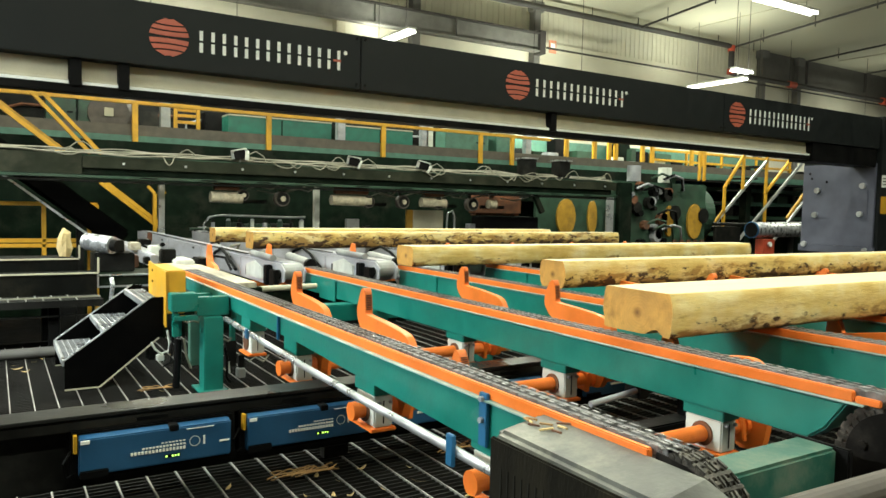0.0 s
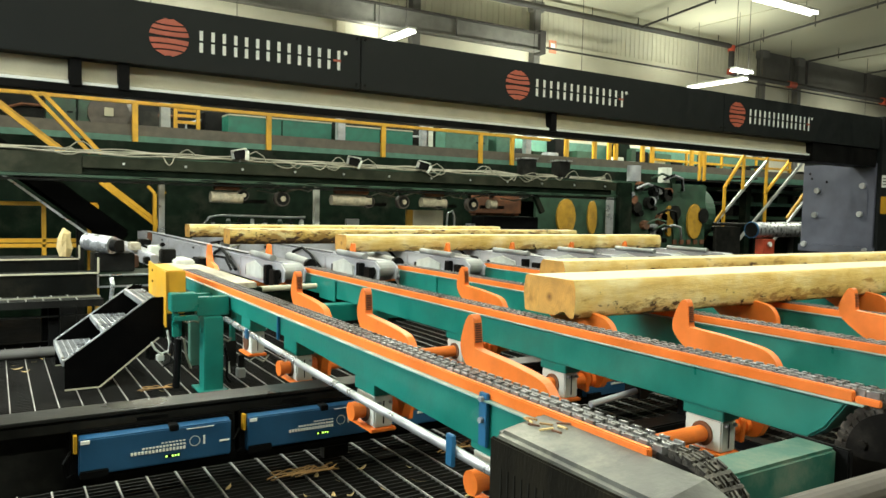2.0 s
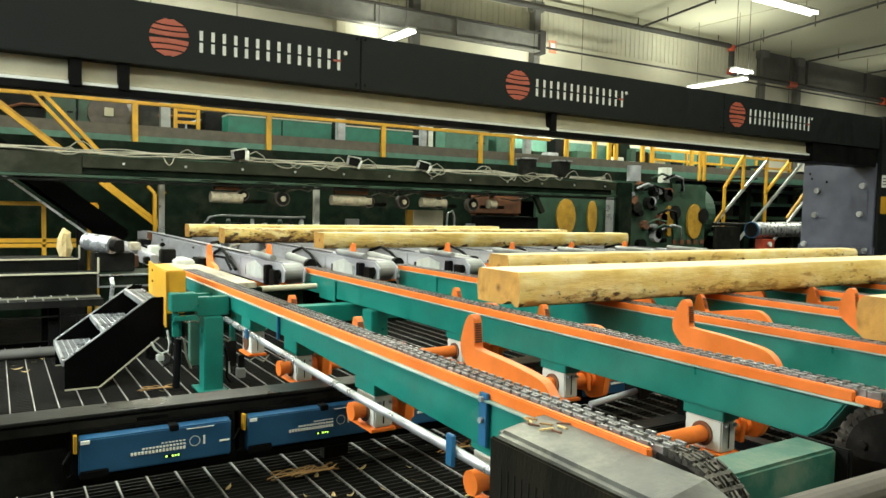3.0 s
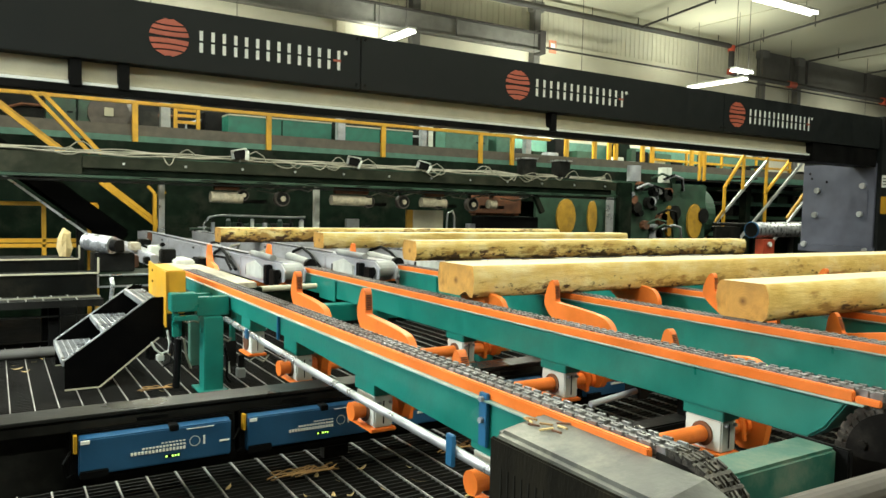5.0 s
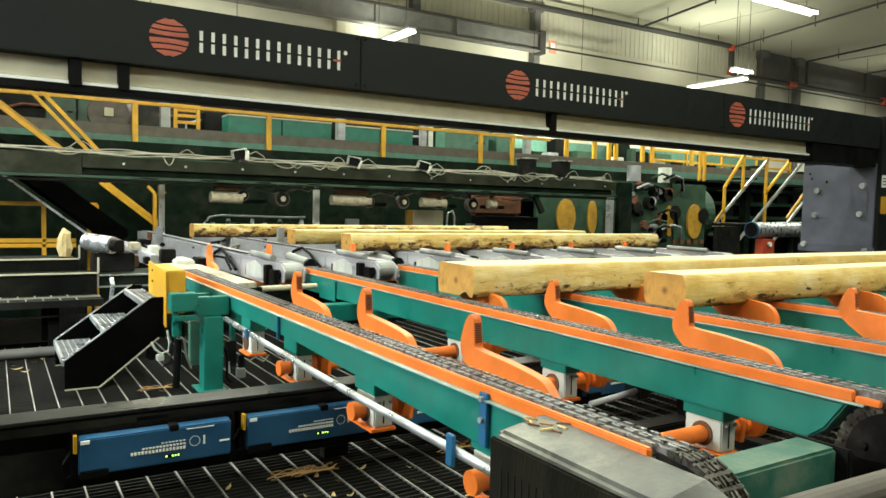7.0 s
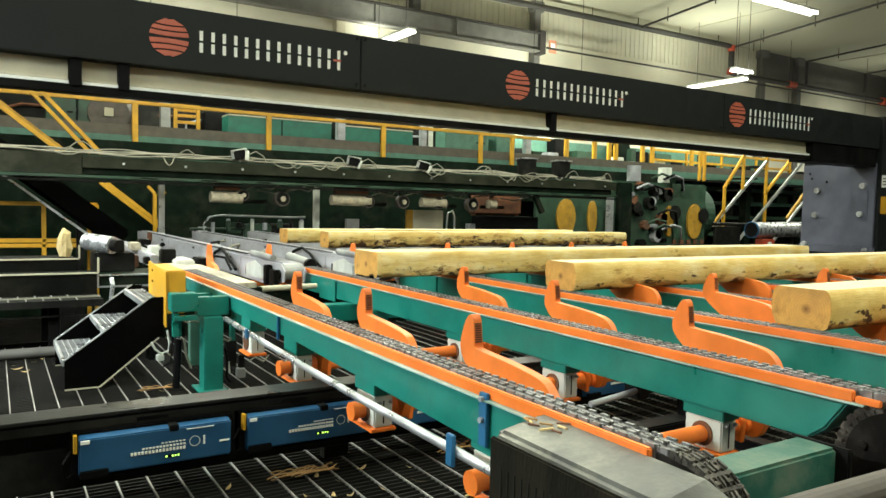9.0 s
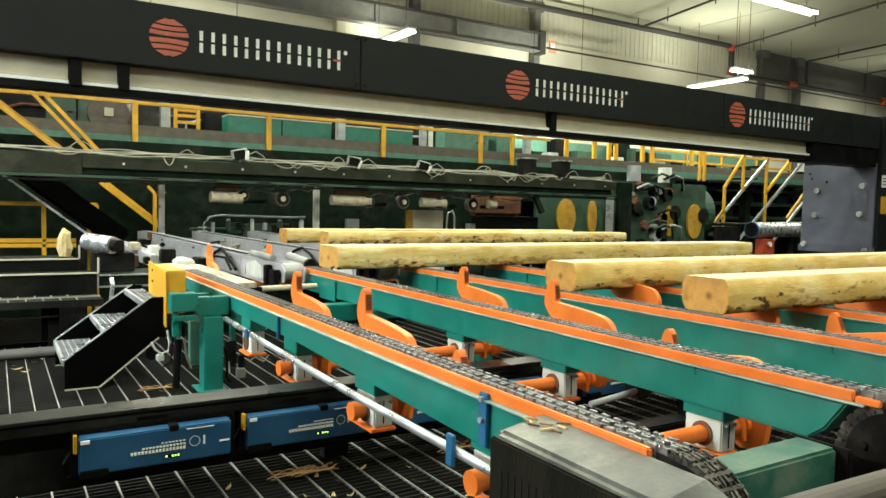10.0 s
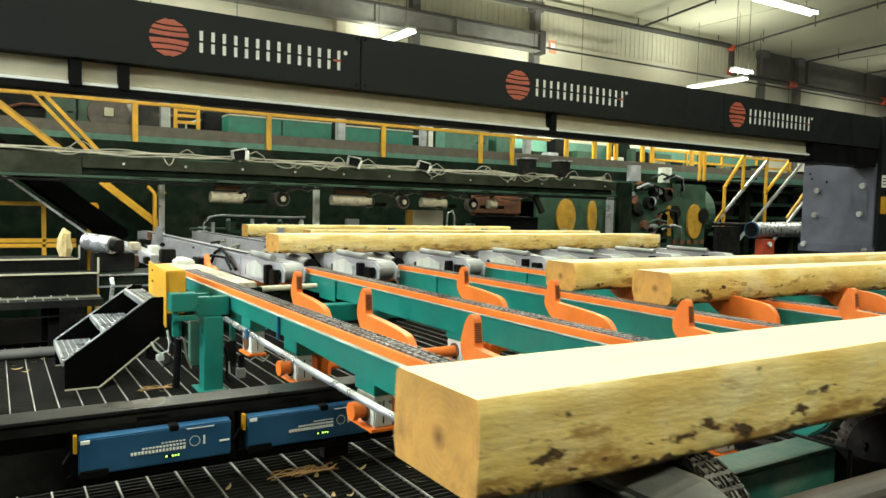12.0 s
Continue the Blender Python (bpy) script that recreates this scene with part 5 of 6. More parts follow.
def walkway():
    w = base("walkway", pose(0, 14.5, 0), "raised pale green walkway with a brown toe board", "walkway")
    part("edge_channel", box(-6, 26, 0, 0.15, 2.02, 2.20, 0.006), GREEN_PALE, w)
    part("lower_flange", box(-6, 26, 0.02, 0.5, 1.96, 2.015), FRAME_DARK, w)
    part("toe_board", box(-6, 26, 0.02, 0.06, 2.203, 2.40), BROWN_BOARD, w)
    part("deck", box(-6, 26, 0.16, 2.4, 2.12, 2.18), GREEN_DARK, w)
    for x in (-3, 3.0, 9.0, 15.0, 21):
        part("column", box(x, x + 0.25, 0.6, 0.85, -0.9, 1.955), GREEN_DARK, w)
    r = base("walkway_railing", pose(0, 14.5, 0), "yellow steel railing along the walkway", "railing")
    part("top_rail", bar((-6, -0.03, 2.815), (12.1, -0.03, 2.785), 0.065, 0.065), YELLOW, r)
    for x in (-2.9, -0.3, 2.24, 4.76, 7.35, 9.96, 10.9):
        part("post", box(x - 0.05, x + 0.05, -0.07, -0.002, 2.06, 2.79, 0.006), YELLOW, r)
    for x0, x1 in ((12.95, 13.95), (14.5, 14.75), (15.8, 16.2), (17.9, 18.4)):
        part("top_rail", bar((x0, 0.3, 2.90), (x1, 0.3, 2.92), 0.06, 0.06), YELLOW, r)
        for x in (x0, x1):
            part("post", box(x - 0.06, x + 0.06, 0.26, 0.34, 2.182, 2.9, 0.006), YELLOW, r)
    # machines on the walkway level
    t = base("motor_tank", pose(2.0, 15.6, 2.18), "brown grimy round motor housing with a square badge", "motor")
    part("drum", rod((-0.35, 0, 0.44), (0.4, 0, 0.44), 0.42, 28), TANK, t)
    part("face", rod((-0.12, -0.5, 0.46), (-0.12, -0.35, 0.46), 0.36, 28), TANK, t)
    part("badge", box(-0.2, -0.04, -0.52, -0.505, 0.40, 0.56, 0.01), CREAM, t)
    part("foot", box(-0.4, 0.4, -0.3, 0.3, 0.002, 0.1, 0.01), FRAME_DARK, t)
    for x0, x1, z1, mt, nm in ((4.2, 6.52, 2.83, GREEN_PANEL, "green sheet-metal panel"), (6.86, 8.62, 2.80, GREEN_PANEL, "green sheet-metal panel"), (9.55, 10.85, 2.95, GREEN_PALE, "pale green cabinet"),
                           (11.1, 11.7, 2.95, GREEN_PALE, "pale green cabinet"), (0.85, 1.35, 2.92, GREEN_OLD, "old green cabinet")):
        c = base("cabinet", pose(0, 15.4, 0), nm + " on the walkway", "cabinet", "cabinets on the walkway")
        part("body", box(x0, x1, 0, 0.5, 2.182, z1, 0.012), mt, c)
        part("top_strip", box(x0, x1, -0.01, 0.5, z1 + 0.001, z1 + 0.03), CREAM, c)
        if x1 - x0 > 1.5:
            part("seam", box((x0 + x1) / 2 - 0.012, (x0 + x1) / 2 + 0.012, -0.008, -0.001, 2.2, z1 - 0.02), GREEN_DARK, c)
        else:
            part("vent", box(x0 + 0.7 * (x1 - x0), x0 + 0.9 * (x1 - x0), -0.006, -0.001, z1 - 0.3, z1 - 0.27), BLACK, c)
    for x, mt in ((6.68, STEEL), (8.85, STEEL), (2.92, GALV_DULL), (12.0, STEEL), (8.98, WHITE)):
        k = base("upright", pose(x, 15.2, 2.18), "pale steel upright on the walkway", "post", "uprights")
        part("web", box(-0.09, 0.09, 0, 0.16, 0, 0.86 if x != 12.0 else 1.1, 0.006), mt, k)
        part("foot", box(-0.13, 0.13, -0.03, 0.19, 0.0, 0.02), mt, k)
    g = base("yellow_cage", pose(3.35, 15.3, 2.18), "yellow cage guard on the walkway", "guard")
    for x in (-0.22, 0.22):
        part("post", box(x - 0.035, x + 0.035, 0, 0.06, 0, 0.8, 0.004), YELLOW, g)
    for z in (0.42, 0.55, 0.66, 0.78):
        part("slat", box(-0.18, 0.18, 0.01, 0.05, z - 0.03, z + 0.03, 0.004), YELLOW, g)
    d = base("dark_machine", pose(0, 16.2, 2.18), "row of dark machine casings at the wall", "machine")
    rnd = random.Random(9)
    for k in range(26):
        x = -1.0 + 0.82 * k
        hgt = rnd.uniform(0.35, 0.95)
        part("casing", box(x, x + rnd.uniform(0.5, 0.8), 0, 0.4, 0.0, hgt, 0.02), (FRAME_DARK, GREEN_DARK, BLACK, GREEN_OLD)[k % 4], d)
    for k in range(10):
        x = 12.3 + 0.62 * k
        part("crate", box(x, x + rnd.uniform(0.25, 0.5), -0.7, -0.4, 0.0, rnd.uniform(0.2, 0.42), 0.02), (WHITE, STEEL, YELLOW, CREAM, FRAME_DARK)[k % 5], d)
    part("back_panel", box(-6, 12.45, 0.42, 0.5, 0.0, 1.3, 0.01), FRAME_DARK, d)
    for k in range(16):
        x = -1.5 + 0.85 * k
        part("wall_pipe", tube([(x, 0.36, 0.2), (x, 0.34, 0.5 + 0.03 * (k % 5)), (x + 0.3, 0.34, 0.62 + 0.02 * (k % 3)), (x + 0.8, 0.35, 0.66)], 0.03, 6), (STEEL, GREEN_OLD, RUST)[k % 3], d)
    part("back_panel", box(12.5, 24, 0.42, 0.5, 0.0, 0.85, 0.01), GREEN_PALE, d)


walkway()


def right_stairs():
    s = base("stair_flight", pose(0, 13.0, 0), "yellow and grey steel stairs up to the platform", "stairs")
    for a, b, mt in (((16.0, 0, 0.1), (19.0, 0, 2.6), GALV_DULL), ((17.2, -0.1, -0.1), (20.6, -0.1, 2.65), GALV_DULL), ((18.6, -0.1, -0.3), (21.6, -0.1, 2.2), GALV_DULL),
                     ((17.1, 0, 1.72), (18.2, 0, 3.0), YELLOW), ((17.12, 0, 0.45), (17.12, 0, 1.75), YELLOW), ((18.9, 0, 1.6), (20.4, 0, 2.95), YELLOW), ((18.95, 0, 0.5), (18.95, 0, 2.8), YELLOW),
                     ((17.9, 0, 1.7), (17.9, 0, 2.9), YELLOW), ((16.2, 0, 0.2), (17.1, 0, 1.1), YELLOW_DIRTY), ((20.0, 0, 0.9), (21.5, 0, 2.3), YELLOW_DIRTY), ((16.75, 0.4, 1.9), (16.75, 0.4, 3.0), YELLOW),
                     ((16.55, 0.4, 1.9), (16.55, 0.4, 3.0), YELLOW)):
        part("stair_bar", bar(a, b, 0.07, 0.075), mt, s)
    for k in range(7):
        part("tread", box(16.3 + 0.42 * k, 16.75 + 0.42 * k, 0.2, 0.9, 0.22 + 0.36 * k, 0.26 + 0.36 * k), FRAME_DARK, s)
    for x in (16.1, 17.4, 18.7):
        part("post", box(x, x + 0.1, 0.0, 0.1, -0.9, 0.2), FRAME_DARK, s)
    p = base("platform", pose(0, 15.6, 0), "pale green raised platform with shelves of gear", "platform")
    for z, mt in ((2.28, FRAME_DARK), (1.88, GREEN_PALE), (1.42, GREEN_PALE), (0.95, GREEN_OLD), (0.4, GREEN_OLD)):
        part("shelf", box(16.2, 27, 0, 1.0, z - 0.12, z, 0.006), mt, p)
    for x in (16.4, 19.6, 22.8, 26):
        part("post", box(x, x + 0.2, 0.2, 0.4, -0.9, 2.9, 0.006), GREEN_OLD, p)
    rnd = random.Random(21)
    for k in range(16):
        x = rnd.uniform(16.5, 25)
        z = (0.4, 0.95, 1.42, 1.88, 2.28)[k % 5]
        part("crate", box(x, x + rnd.uniform(0.3, 0.9), -0.05, 0.5, z + 0.001, z + rnd.uniform(0.15, 0.35), 0.02), (WHITE, FRAME_DARK, GREEN_OLD, BLUE, BLACK)[k % 5], p)
    for a, b in (((17, -0.1, 2.9), (24, -0.1, 2.9)), ((17, -0.1, 2.6), (24, -0.1, 2.6))):
        part("rail", bar(a, b, 0.07, 0.07), YELLOW, p)
    for x in (17, 18.5, 20.2, 22, 23.9):
        part("rail_post", bar((x, -0.1, 2.28), (x, -0.1, 2.95), 0.07, 0.07), YELLOW, p)
    d = base("duct", pose(0, 9.0, 0), "large galvanised duct with a blue open end", "duct")
    part("pipe", rod((12.75, 0, 0.70), (16.5, 0, 0.74), 0.155, 28), DRUM, d)
    part("mouth", rod((12.72, 0, 0.70), (12.745, 0, 0.70), 0.163, 28), BLUE, d)
    part("stand", box(13.0, 13.35, -0.1, 0.1, -0.9, 0.52, 0.01), RED, d, "red painted stand")
    part("stand", box(15.6, 15.8, -0.1, 0.1, -0.9, 0.55, 0.01), FRAME_DARK, d)
    # solid duct: the hollow's shade is painted as a black disc
    part("opening", rod((12.715, 0, 0.70), (12.7195, 0, 0.70), 0.145, 28), BLACK, d, "black disc painting the shade inside the open end")
    part("white_cap", rod((13.16, -0.14, 0.42), (13.16, -0.101, 0.42), 0.05, 12), LOGO_WHITE, d)


right_stairs()
structure("wall_dark_bay", box(15.6, 33.9, 16.85, 16.95, -0.9, 2.1), GREEN_DARK, "dark green lower wall panel")


# ---- roof steel, pipes, lamps ----
def roof():
    b = base("crane_beam", pose(0, 16.5, 0), "grey steel beam along the far wall", "steel beam")
    part("web", box(-6, 13.3, 0.06, 0.12, 5.55, 6.0), ROOF_STEEL, b)
    part("top_flange", box(-6, 13.3, -0.03, 0.21, 6.001, 6.05), DARK_PIPE, b)
    part("bottom_flange", box(-6, 13.3, -0.03, 0.21, 5.50, 5.549), ROOF_STEEL, b)
    part("end_plate", box(13.302, 13.5, -0.05, 0.25, 5.45, 6.1), DARK_PIPE, b)
    for x in (2, 4.5, 8.1, 10.5):
        part("stiffener", box(x, x + 0.03, -0.02, 0.058, 5.55, 6.0), ROOF_STEEL, b)
    for x in (7.3, 9.42, 13.42, 24.0, 26.2):
        c = base("wall_column", pose(x, 16.75, 0), "grey steel column at the far wall", "column", "wall columns")
        part("shaft", box(-0.12, 0.12, 0, 0.24, -0.9, 6.99, 0.01), ROOF_STEEL if x > 8 else CREAM, c)
        part("cap", box(-0.2, 0.2, -0.05, 0.245, 6.7, 6.985, 0.01), ROOF_STEEL, c)
    p = base("sprinkler_pipe", pose(0, 16.3, 0), "dark sprinkler main with branches under the ceiling", "pipe")
    part("main", rod((-4, 0, 6.62), (21.3, 0, 6.72), 0.085, 14), DARK_PIPE, p)
    part("drop", tube([(21.3, 0, 6.72), (21.45, 0, 6.70), (21.5, 0, 6.6), (21.5, 0, 5.95), (21.58, 0, 5.82), (21.75, 0, 5.8)], 0.085, 12), DARK_PIPE, p)
    part("elbow", rod((21.5, 0, 6.55), (21.5, 0, 6.74), 0.12, 14), RED, p, "red pipe elbow")
    part("elbow", rod((21.5, 0, 5.78), (21.5, 0, 5.95), 0.12, 14), RED, p, "red pipe elbow")
    part("run", rod((21.7, 0, 5.8), (33.5, 0, 5.8), 0.085, 14), DARK_PIPE, p)
    part("thin_run", rod((13.5, 0.1, 5.62), (33.5, 0.1, 5.66), 0.03, 10), DARK_PIPE, p)
    part("red_joint", rod((24.8, 0, 5.8), (25.2, 0, 5.8), 0.12, 14), RED, p)
    part("red_joint", rod((31.2, 0, 5.8), (33.0, 0, 5.8), 0.15, 14), RED, p)
    for a, c in (((17.1, 0, 6.70), (14.6, -13.0, 6.82)), ((21.6, 0, 6.70), (18.6, -13.5, 6.85)), ((25.9, 0, 6.75), (23.9, -13, 6.85)), ((29.9, 0, 6.75), (28.0, -13, 6.85))):
        part("branch", rod(a, c, 0.035, 10), DARK_PIPE, p)
        for s in (0.1, 0.25, 0.4, 0.55):
            q = Vector(a).lerp(Vector(c), s)
            part("hanger", rod(q, q + Vector((0, 0, 6.99 - q.z)), 0.012, 6), DARK_PIPE, p)
            part("sprinkler", rod(q + Vector((0, 0, -0.04)), q + Vector((0, 0, -0.12)), 0.02, 6), DARK_PIPE, p)
    for a, c in (((21.6, 0, 6.7), (21.62, 0, 5.85)), ((25.9, 0, 6.75), (25.9, 0, 5.9)), ((29.9, 0, 6.75), (29.9, 0, 6.0))):
        part("riser", rod(a, c, 0.05, 10), DARK_PIPE, p)
    for k in range(14):
        x = -2 + 1.9 * k
        part("clip", rod((x, 0, 6.7), (x, 0, 6.99), 0.015, 6), DARK_PIPE, p)
    t = base("exit_tag", pose(13.72, 16.4, 5.5), "small orange and white sign on a column", "sign")
    part("board", box(-0.13, 0.13, 0, 0.03, 0, 0.36, 0.005), ORANGE_PALE, t)
    part("bar", box(-0.08, 0.08, -0.006, -0.001, 0.10, 0.28), LOGO_WHITE, t)
    # ribs of the wall cladding, and a grey panel painting the high bay's shade
    bm = bmesh.new()
    for k in range(150):
        x = -6 + 0.2 * k
        add_box(bm, x, x + 0.05, 16.975, 16.999, 5.95, 6.995)
    tagged(structure("cladding_rib", bm, CONCRETE_WALL, "pale vertical ribs of wall cladding"), kind="structure")
    structure("cladding_band", box(-7.9, 24, 16.93, 16.999, 5.70, 5.93), CONCRETE_WALL, "pale horizontal cladding band")
    structure("high_bay", box(24.3, 33.9, 16.9, 16.99, 6.05, 6.99), ROOF_STEEL, "high wall bay, its shade put into a grey colour")
    for x in (-5.8, 2.6, 11.0, 19.4, 27.8):
        j = base("roof_joint", pose(x, 0, 0), "thin batten across the ceiling boards", "batten", "ceiling battens")
        part("strip", box(-0.03, 0.03, -5.9, 16.2, 6.975, 6.999), CEILING, j)


roof()


def tube_lamp(x, y, z, length, power, turn=0, up_share=0.3, color=(0.94, 1.0, 0.82)):
    f = base("ceiling_lamp", pose(x, y, z, 0, 0, turn), "lit twin-tube fluorescent lamp, added where out of view", "lamp", "fluorescent ceiling lamps")
    h = length / 2
    part("tray", box(-h, h, -0.12, 0.12, 0.05, 0.09, 0.01), WHITE, f)
    for s in (-0.08, 0.08):
        part("tube", rod((-h + 0.03, s, 0), (h - 0.03, s, 0), 0.03, 10), TUBE_GLOW, f)
    for s in (-0.7, 0.7):
        part("rod", rod((h * s, 0, 0.09), (h * s, 0, 6.99 - z), 0.008, 6), DARK_PIPE, f)
    for up, share in ((False, 1.0), (True, up_share)):
        li = bpy.data.lights.new("tube_light", "AREA")
        li.shape, li.size, li.size_y, li.energy, li.color = "RECTANGLE", length, 0.3, power * share, color
        ob = new("tube_light", li)
        ob.matrix_basis = pose(x, y, z + (0.11 if up else -0.06), 180 if up else 0, 0, turn)


# assumed overhead rows out of view, each share set to balance brightness
for x, y, share in ((-3.0, -2.5, 0.4), (1.5, -2.5, 1.2), (6.0, -2.5, 1.2), (10.5, -2.5, 0.6), (-3.0, 1.5, 0.5), (1.5, 1.5, 0.35), (6.0, 1.5, 0.2), (10.5, 1.5, 0.5),
                    (-3.0, 5.5, 1.0), (1.5, 5.5, 1.2), (6.0, 5.5, 0.45), (10.5, 5.5, 0.6), (-3.0, 9.5, 0.3), (1.5, 9.5, 1.1), (6.0, 9.5, 1.2), (10.5, 9.5, 1.0), (-3.0, 13.5, 0.2), (1.5, 13.5, 0.3)):
    tube_lamp(x, y, 5.9, 2.4, LAMP_POWER * share)
# unseen lamps added to brighten the right side and wall
for x, y in ((15.5, 5.5), (20.5, 8.0), (26.0, 10.5), (31.0, 12.0)):
    tube_lamp(x, y, 5.9, 2.4, LAMP_POWER * (0.8 if x < 16 else 1.1), 0, 0.3)
# lamps added behind the gantry beam, hidden, to light the far wall
for x, share, up in ((3.5, 0.5, 0.85), (13.0, 1.6, 0.6), (22.5, 0.3, 0.4), (29.0, 0.5, 0.4)):
    tube_lamp(x, 15.3, 4.25, 2.4, LAMP_POWER * share, 0, up)
# low fill lamps added left of view for the rails' left faces
for x, y, share in ((-3.2, 3.7, 3.6), (-1.6, 7.4, 0.9)):
    tube_lamp(x, y, 2.6, 2.4, LAMP_POWER * share, 90, 0.03, (0.90, 1.0, 1.0))
tube_lamp(15.9, 10.6, 5.9, 2.3, LAMP_POWER, 0, 0.10)
tube_lamp(8.16, 15.7, 5.0, 2.0, LAMP_POWER * 1.0, 90, 0.4)
tube_lamp(18.95, 14.85, 5.0, 2.1, LAMP_POWER * 1.5, 90, 0.4)
tube_lamp(17.9, 13.2, 5.0, 0.8, LAMP_POWER * 0.3, 0, 0.4)


# ---- chips on the grating ----
def chips():
    rnd = random.Random(4)
    spots = [(1.052, 2.374), (1.346, 2.378), (1.16, 2.227), (0.689, 2.50), (1.18, 2.454), (0.984, 2.266), (1.642, 2.50), (1.002, 2.464), (1.035, 2.238), (1.514, 2.221), (1.573, 2.476),
             (1.596, 2.19), (1.304, 2.239), (1.22, 2.10), (1.40, 2.05), (0.9, 2.3), (0.083, 4.959), (0.149, 4.762), (0.11, 4.86), (0.252, 5.108), (0.20, 5.02), (0.699, 4.053), (0.753, 3.96),
             (0.966, 4.901), (1.02, 3.4), (1.2, 3.3), (1.5, 3.1), (2.775, 2.344), (2.70, 2.25), (2.3, 1.9), (2.05, 2.2)]
    for i, (x, y) in enumerate(spots):
        bm = bmesh.new()
        n = 5
        ln, wd = rnd.uniform(0.02, 0.065), rnd.uniform(0.007, 0.018)
        a, b = [], []
        for k in range(n + 1):
            s = k / n - 0.5
            w = wd * (1 - (2 * s) ** 2 * 0.8)
            z = 0.004 + 0.010 * abs(2 * s) ** 2 * rnd.uniform(0.3, 1)
            a.append(bm.verts.new((ln * s, -w / 2, z)))
            b.append(bm.verts.new((ln * s, w / 2, z + 0.002)))
        for k in range(n):
            bm.faces.new((a[k], a[k + 1], b[k + 1], b[k]))
        bmesh.ops.solidify(bm, geom=bm.faces[:], thickness=0.003)
        ob = tagged(new("wood_chip", mesh_of(bm, "wood_chip", CHIP)), "curled pale wood chip on the grating", "wood chip", "wood chips on the grating")
        ob.matrix_basis = pose(x, y, 0.001, 0, 0, rnd.uniform(0, 180))
    for x, y in ((0.913, 2.50), (1.0, 2.49), (1.60, 2.46), (0.72, 4.0)):
        ob = base("bark_strip", pose(x, y, 0.006), "stringy brown bark strip on the grating", "bark", "bark strips")
        for k in range(5):
            pts = [(0.16 * (s - 0.5) + 0.02 * math.sin(5 * s + k), 0.03 * math.sin(3 * s + k * 1.3), 0.006 + 0.012 * abs(math.sin(4 * s + k))) for s in [q / 8 for q in range(9)]]
            part("fibre", tube(pts, 0.003, 4), BARK_FIBRE, ob)


chips()


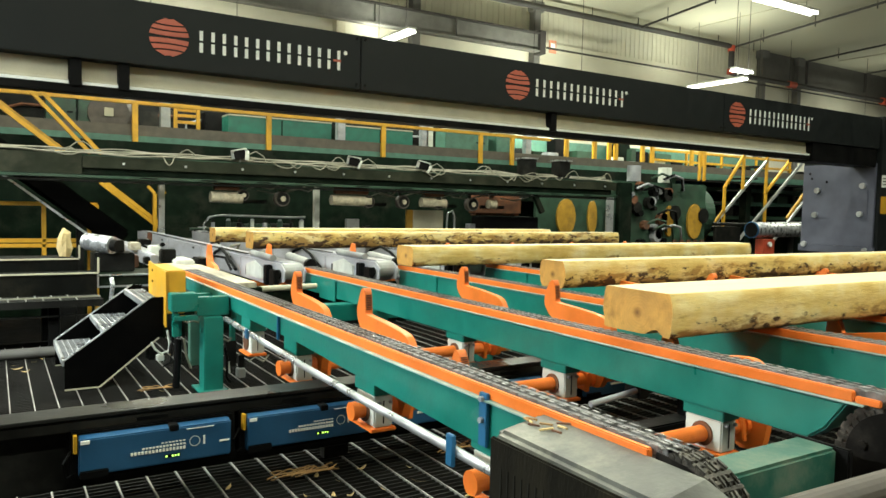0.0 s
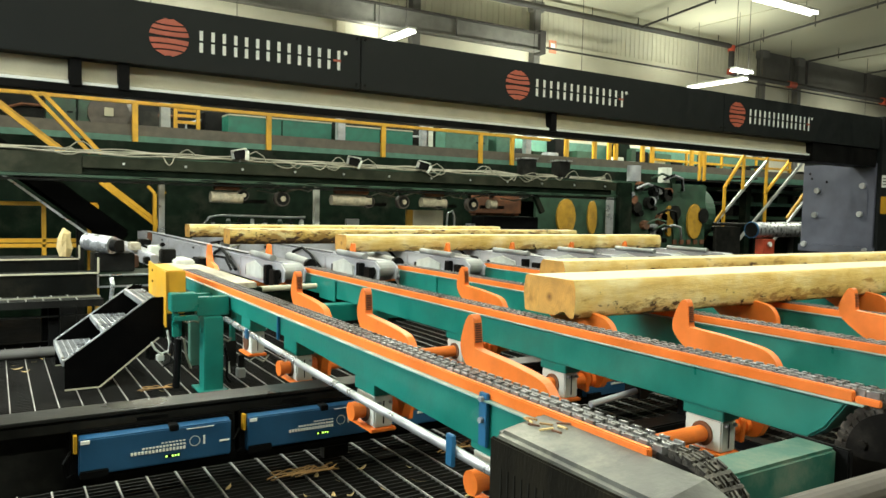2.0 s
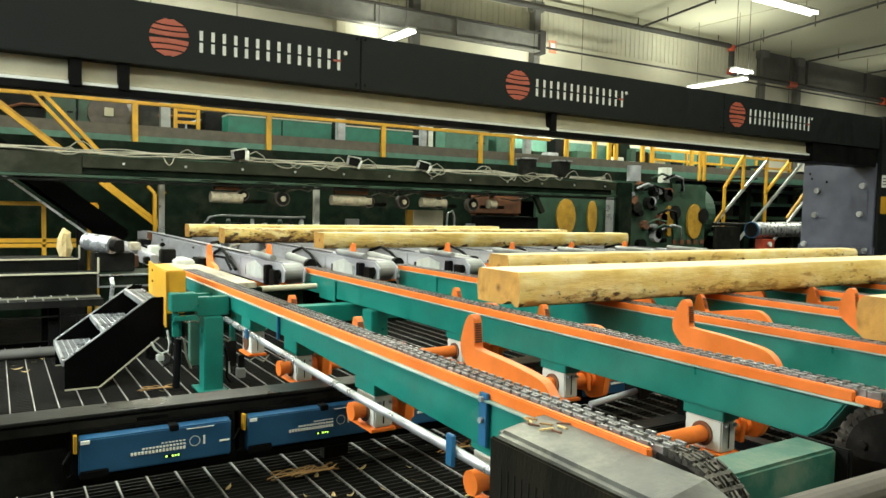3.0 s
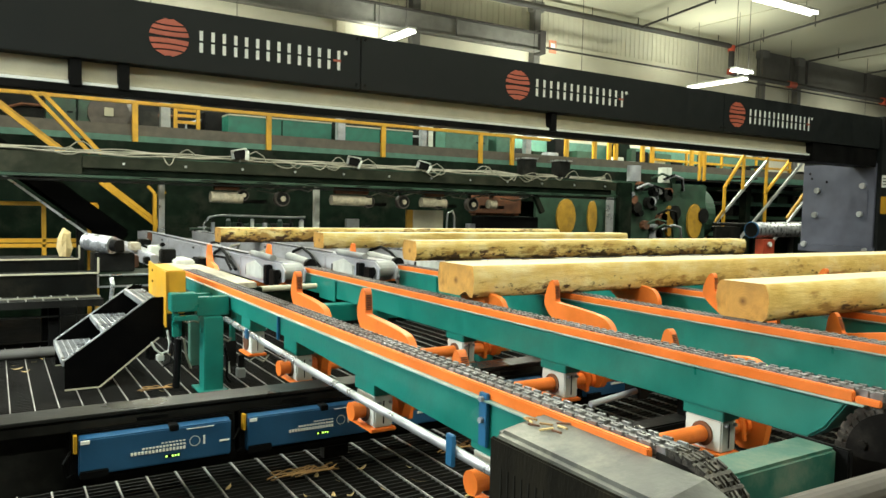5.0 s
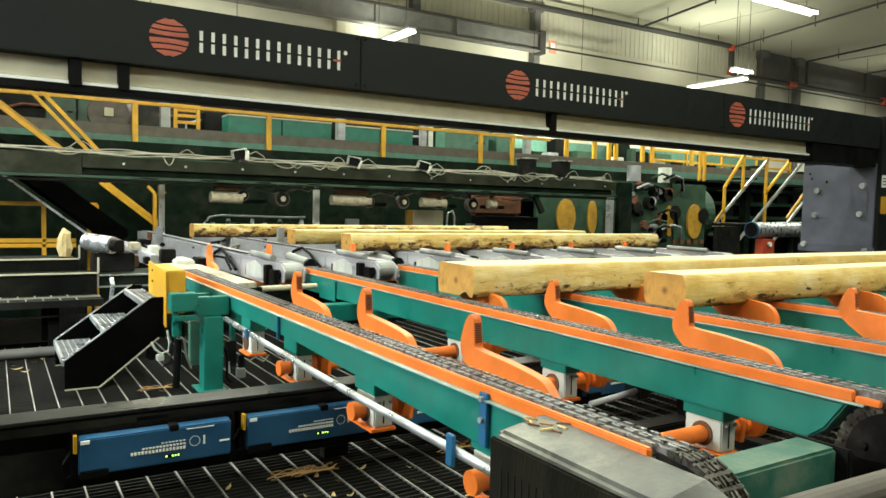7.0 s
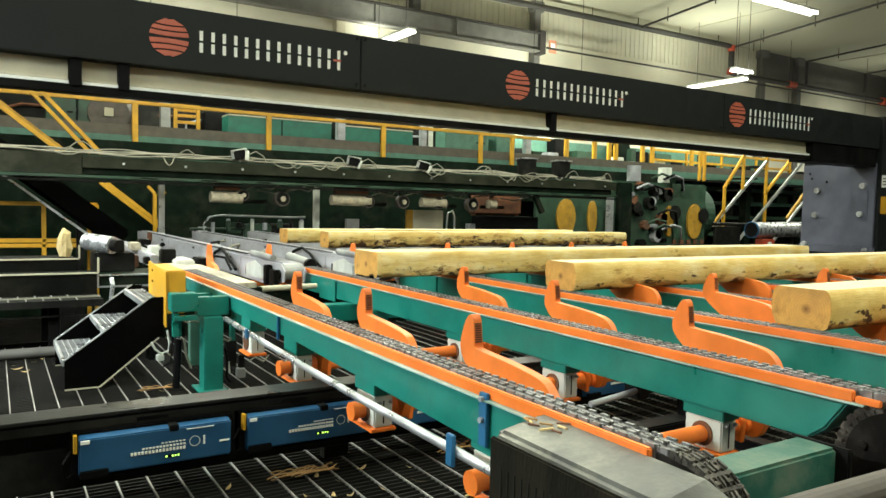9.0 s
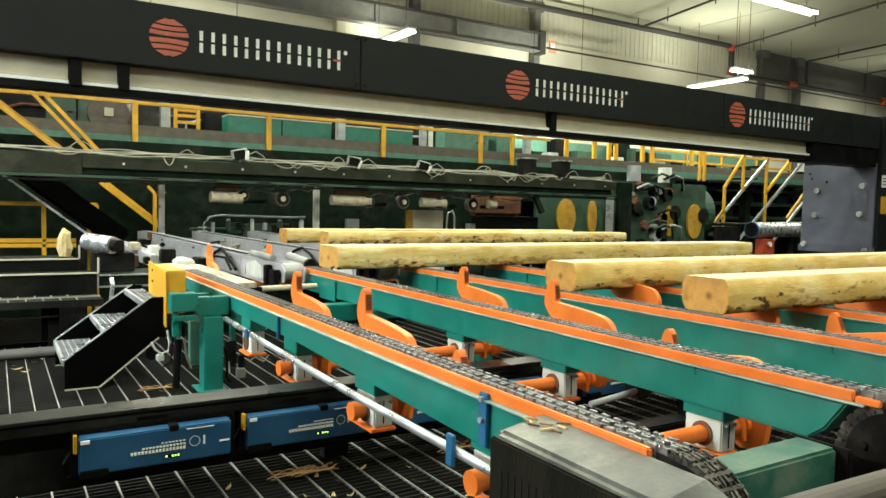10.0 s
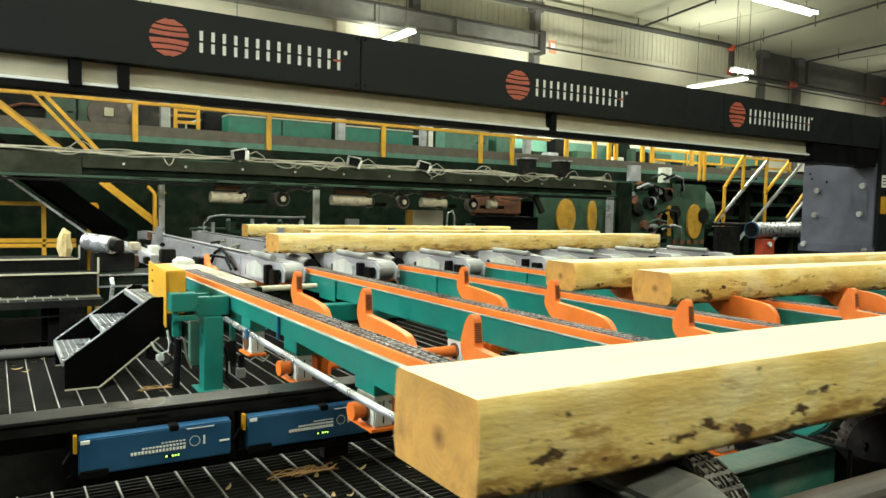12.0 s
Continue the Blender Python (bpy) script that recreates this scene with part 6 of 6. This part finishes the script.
# ---- movement ----
def motions():
    ys = {
        "A": [(0, 8.3), (0.5, 8.74), (1, 9.1), (1.5, 9.39), (2, 9.56), (2.7, 9.6)],
        "B": [(0, 7.08), (0.5, 7.09), (1, 7.12), (1.5, 7.51), (2, 7.91), (2.5, 8.05), (3, 8.11), (4.5, 8.15), (5, 8.28), (5.5, 8.63), (6, 9.09),
              (6.5, 9.38), (7, 9.55), (7.4, 9.6)],
        "C": [(0, 5.13), (0.5, 5.53), (1, 5.88), (1.5, 6.19), (2, 6.43), (2.5, 6.78), (3, 6.99), (3.2, 7.0), (6, 7.0), (6.5, 7.39), (7, 7.81), (7.3, 8.0), (7.6, 8.06),
              (10, 8.08), (10.5, 8.46), (11, 8.91), (11.5, 9.25), (12, 9.6)],
        "D": [(0, 3.41), (2.1, 3.41), (2.5, 3.67), (3, 3.98), (5, 5.25), (5.5, 5.53), (6, 5.88), (6.5, 6.26), (7, 6.54), (7.6, 6.9), (8, 7.1), (11.2, 7.1),
              (11.5, 7.3), (12, 7.6)],
        "E": [(0, 1.91), (0.5, 2.24), (0.9, 2.45), (2.3, 2.45), (2.5, 2.53), (3, 2.85), (3.5, 3.15), (3.8, 3.25), (7.2, 3.25), (7.5, 3.4), (8.8, 4.28), (9.2, 4.52), (9.5, 4.72),
              (10, 5.06), (10.5, 5.4), (11, 5.75), (11.5, 6.11), (12, 6.38)],
        "F": [(0, -0.6), (3.2, 1.49), (3.6, 1.70), (4.5, 1.73), (5, 2.01), (5.5, 2.33), (5.85, 2.47), (7.3, 2.47), (7.6, 2.6), (8.5, 3.2), (8.7, 3.28), (12, 3.28)],
        "G": [(0, -1.4), (5.5, -1.3), (8, 1.2), (8.7, 1.71), (9.2, 1.73), (9.5, 1.9), (10, 2.22), (10.5, 2.48), (10.8, 2.56), (12, 2.56)],
        "H": [(0, -1.9), (9.5, -0.6), (11, 0.34), (11.2, 0.48), (11.4, 0.60), (11.6, 0.725), (11.8, 0.87), (12, 1.003)],
    }
    for k, rows in ys.items():
        length, width, height, x, _ = LOGS[k]
        out = []
        for t, y in rows:
            yc = y + 0.008 if k == "H" else y * SIZE + width * 0.40
            out.append((t, pose(x * SIZE, yc, CHAIN_TOP + 0.002 if yc < 5 else CHAIN_TOP + 0.034)))
        # at the end of the outfeed a log is driven off lengthwise and drops to the floor past the rails
        if k in "AB":
            m, t0 = out[-1][1].translation, 3.15 if k == "A" else 7.4
            out += [(t0 + dt, pose(m.x + dx, m.y, z)) for dt, dx, z in ((0.0, 0.02, m.z), (0.25, 0.7, m.z), (1.1, 5.0, m.z), (1.25, 5.5, m.z - 0.08), (1.5, 5.8, m.z - 0.95), (1.6, 5.85, -0.897))]
            out.append((12, pose(m.x + 5.85, m.y, -0.897)))
        walk(log_of[k], out)
    # the chains run on all the time; each key takes the chain one step on, less whole link pairs
    for chain in chains:
        walk(chain, [(k / FPS, pose(0, (0.0227 * k) % 0.038, 0)) for k in range(12 * FPS + 1)])
    down = -14
    swings = (
        (stop_rows[0], STATIONS[0], SHAFT_Z, [(0, 1), (0.4, 1), (0.7, 0), (4.55, 0), (4.75, 1), (5.6, 1), (5.8, 0), (9.05, 0), (9.3, 1), (10.15, 1), (10.4, 0), (12, 0)]),
        (stop_rows[1], STATIONS[1], SHAFT_Z, [(0, 0), (2.15, 0), (2.4, 1), (3.4, 1), (3.7, 0), (7.25, 0), (7.5, 1), (8.1, 1), (8.4, 0), (12, 0)]),
        (stop_rows[2], STATIONS[2], SHAFT_Z, [(0, 0), (2.05, 0), (2.3, 1), (3.2, 1), (3.5, 0), (7.15, 0), (7.4, 1), (8.2, 1), (8.5, 0), (12, 0)]),
        (out_row, 5.75, 0.36, [(0, 0), (0.6, 0), (0.95, 1.4), (1.65, 1.4), (1.9, 0), (5.6, 0), (5.85, 1.4), (6.7, 1.4), (6.95, 0), (11.15, 0), (11.45, 1.4), (12, 1.4)]),
    )
    for ob, y, z, rows in swings:
        walk(ob, [(t, pose(0, y, z, down * s)) for t, s in rows])
        # the deck arms also slide down a little on their keyed hubs
        for arm in ob.children:
            if ob in stop_rows and arm.name.startswith("stop_arm"):
                walk(arm, [(t, pose(0, 0, -0.046 * s)) for t, s in rows])
    walk(pins, [(t, pose(0, 8.0, z)) for t, z in ((0, -0.19), (1.1, -0.19), (1.35, 0), (1.8, 0), (2.0, -0.19), (6.1, -0.19), (6.35, 0), (7.1, 0), (7.35, -0.19), (11.1, -0.19), (11.35, 0), (12, 0))])


motions()
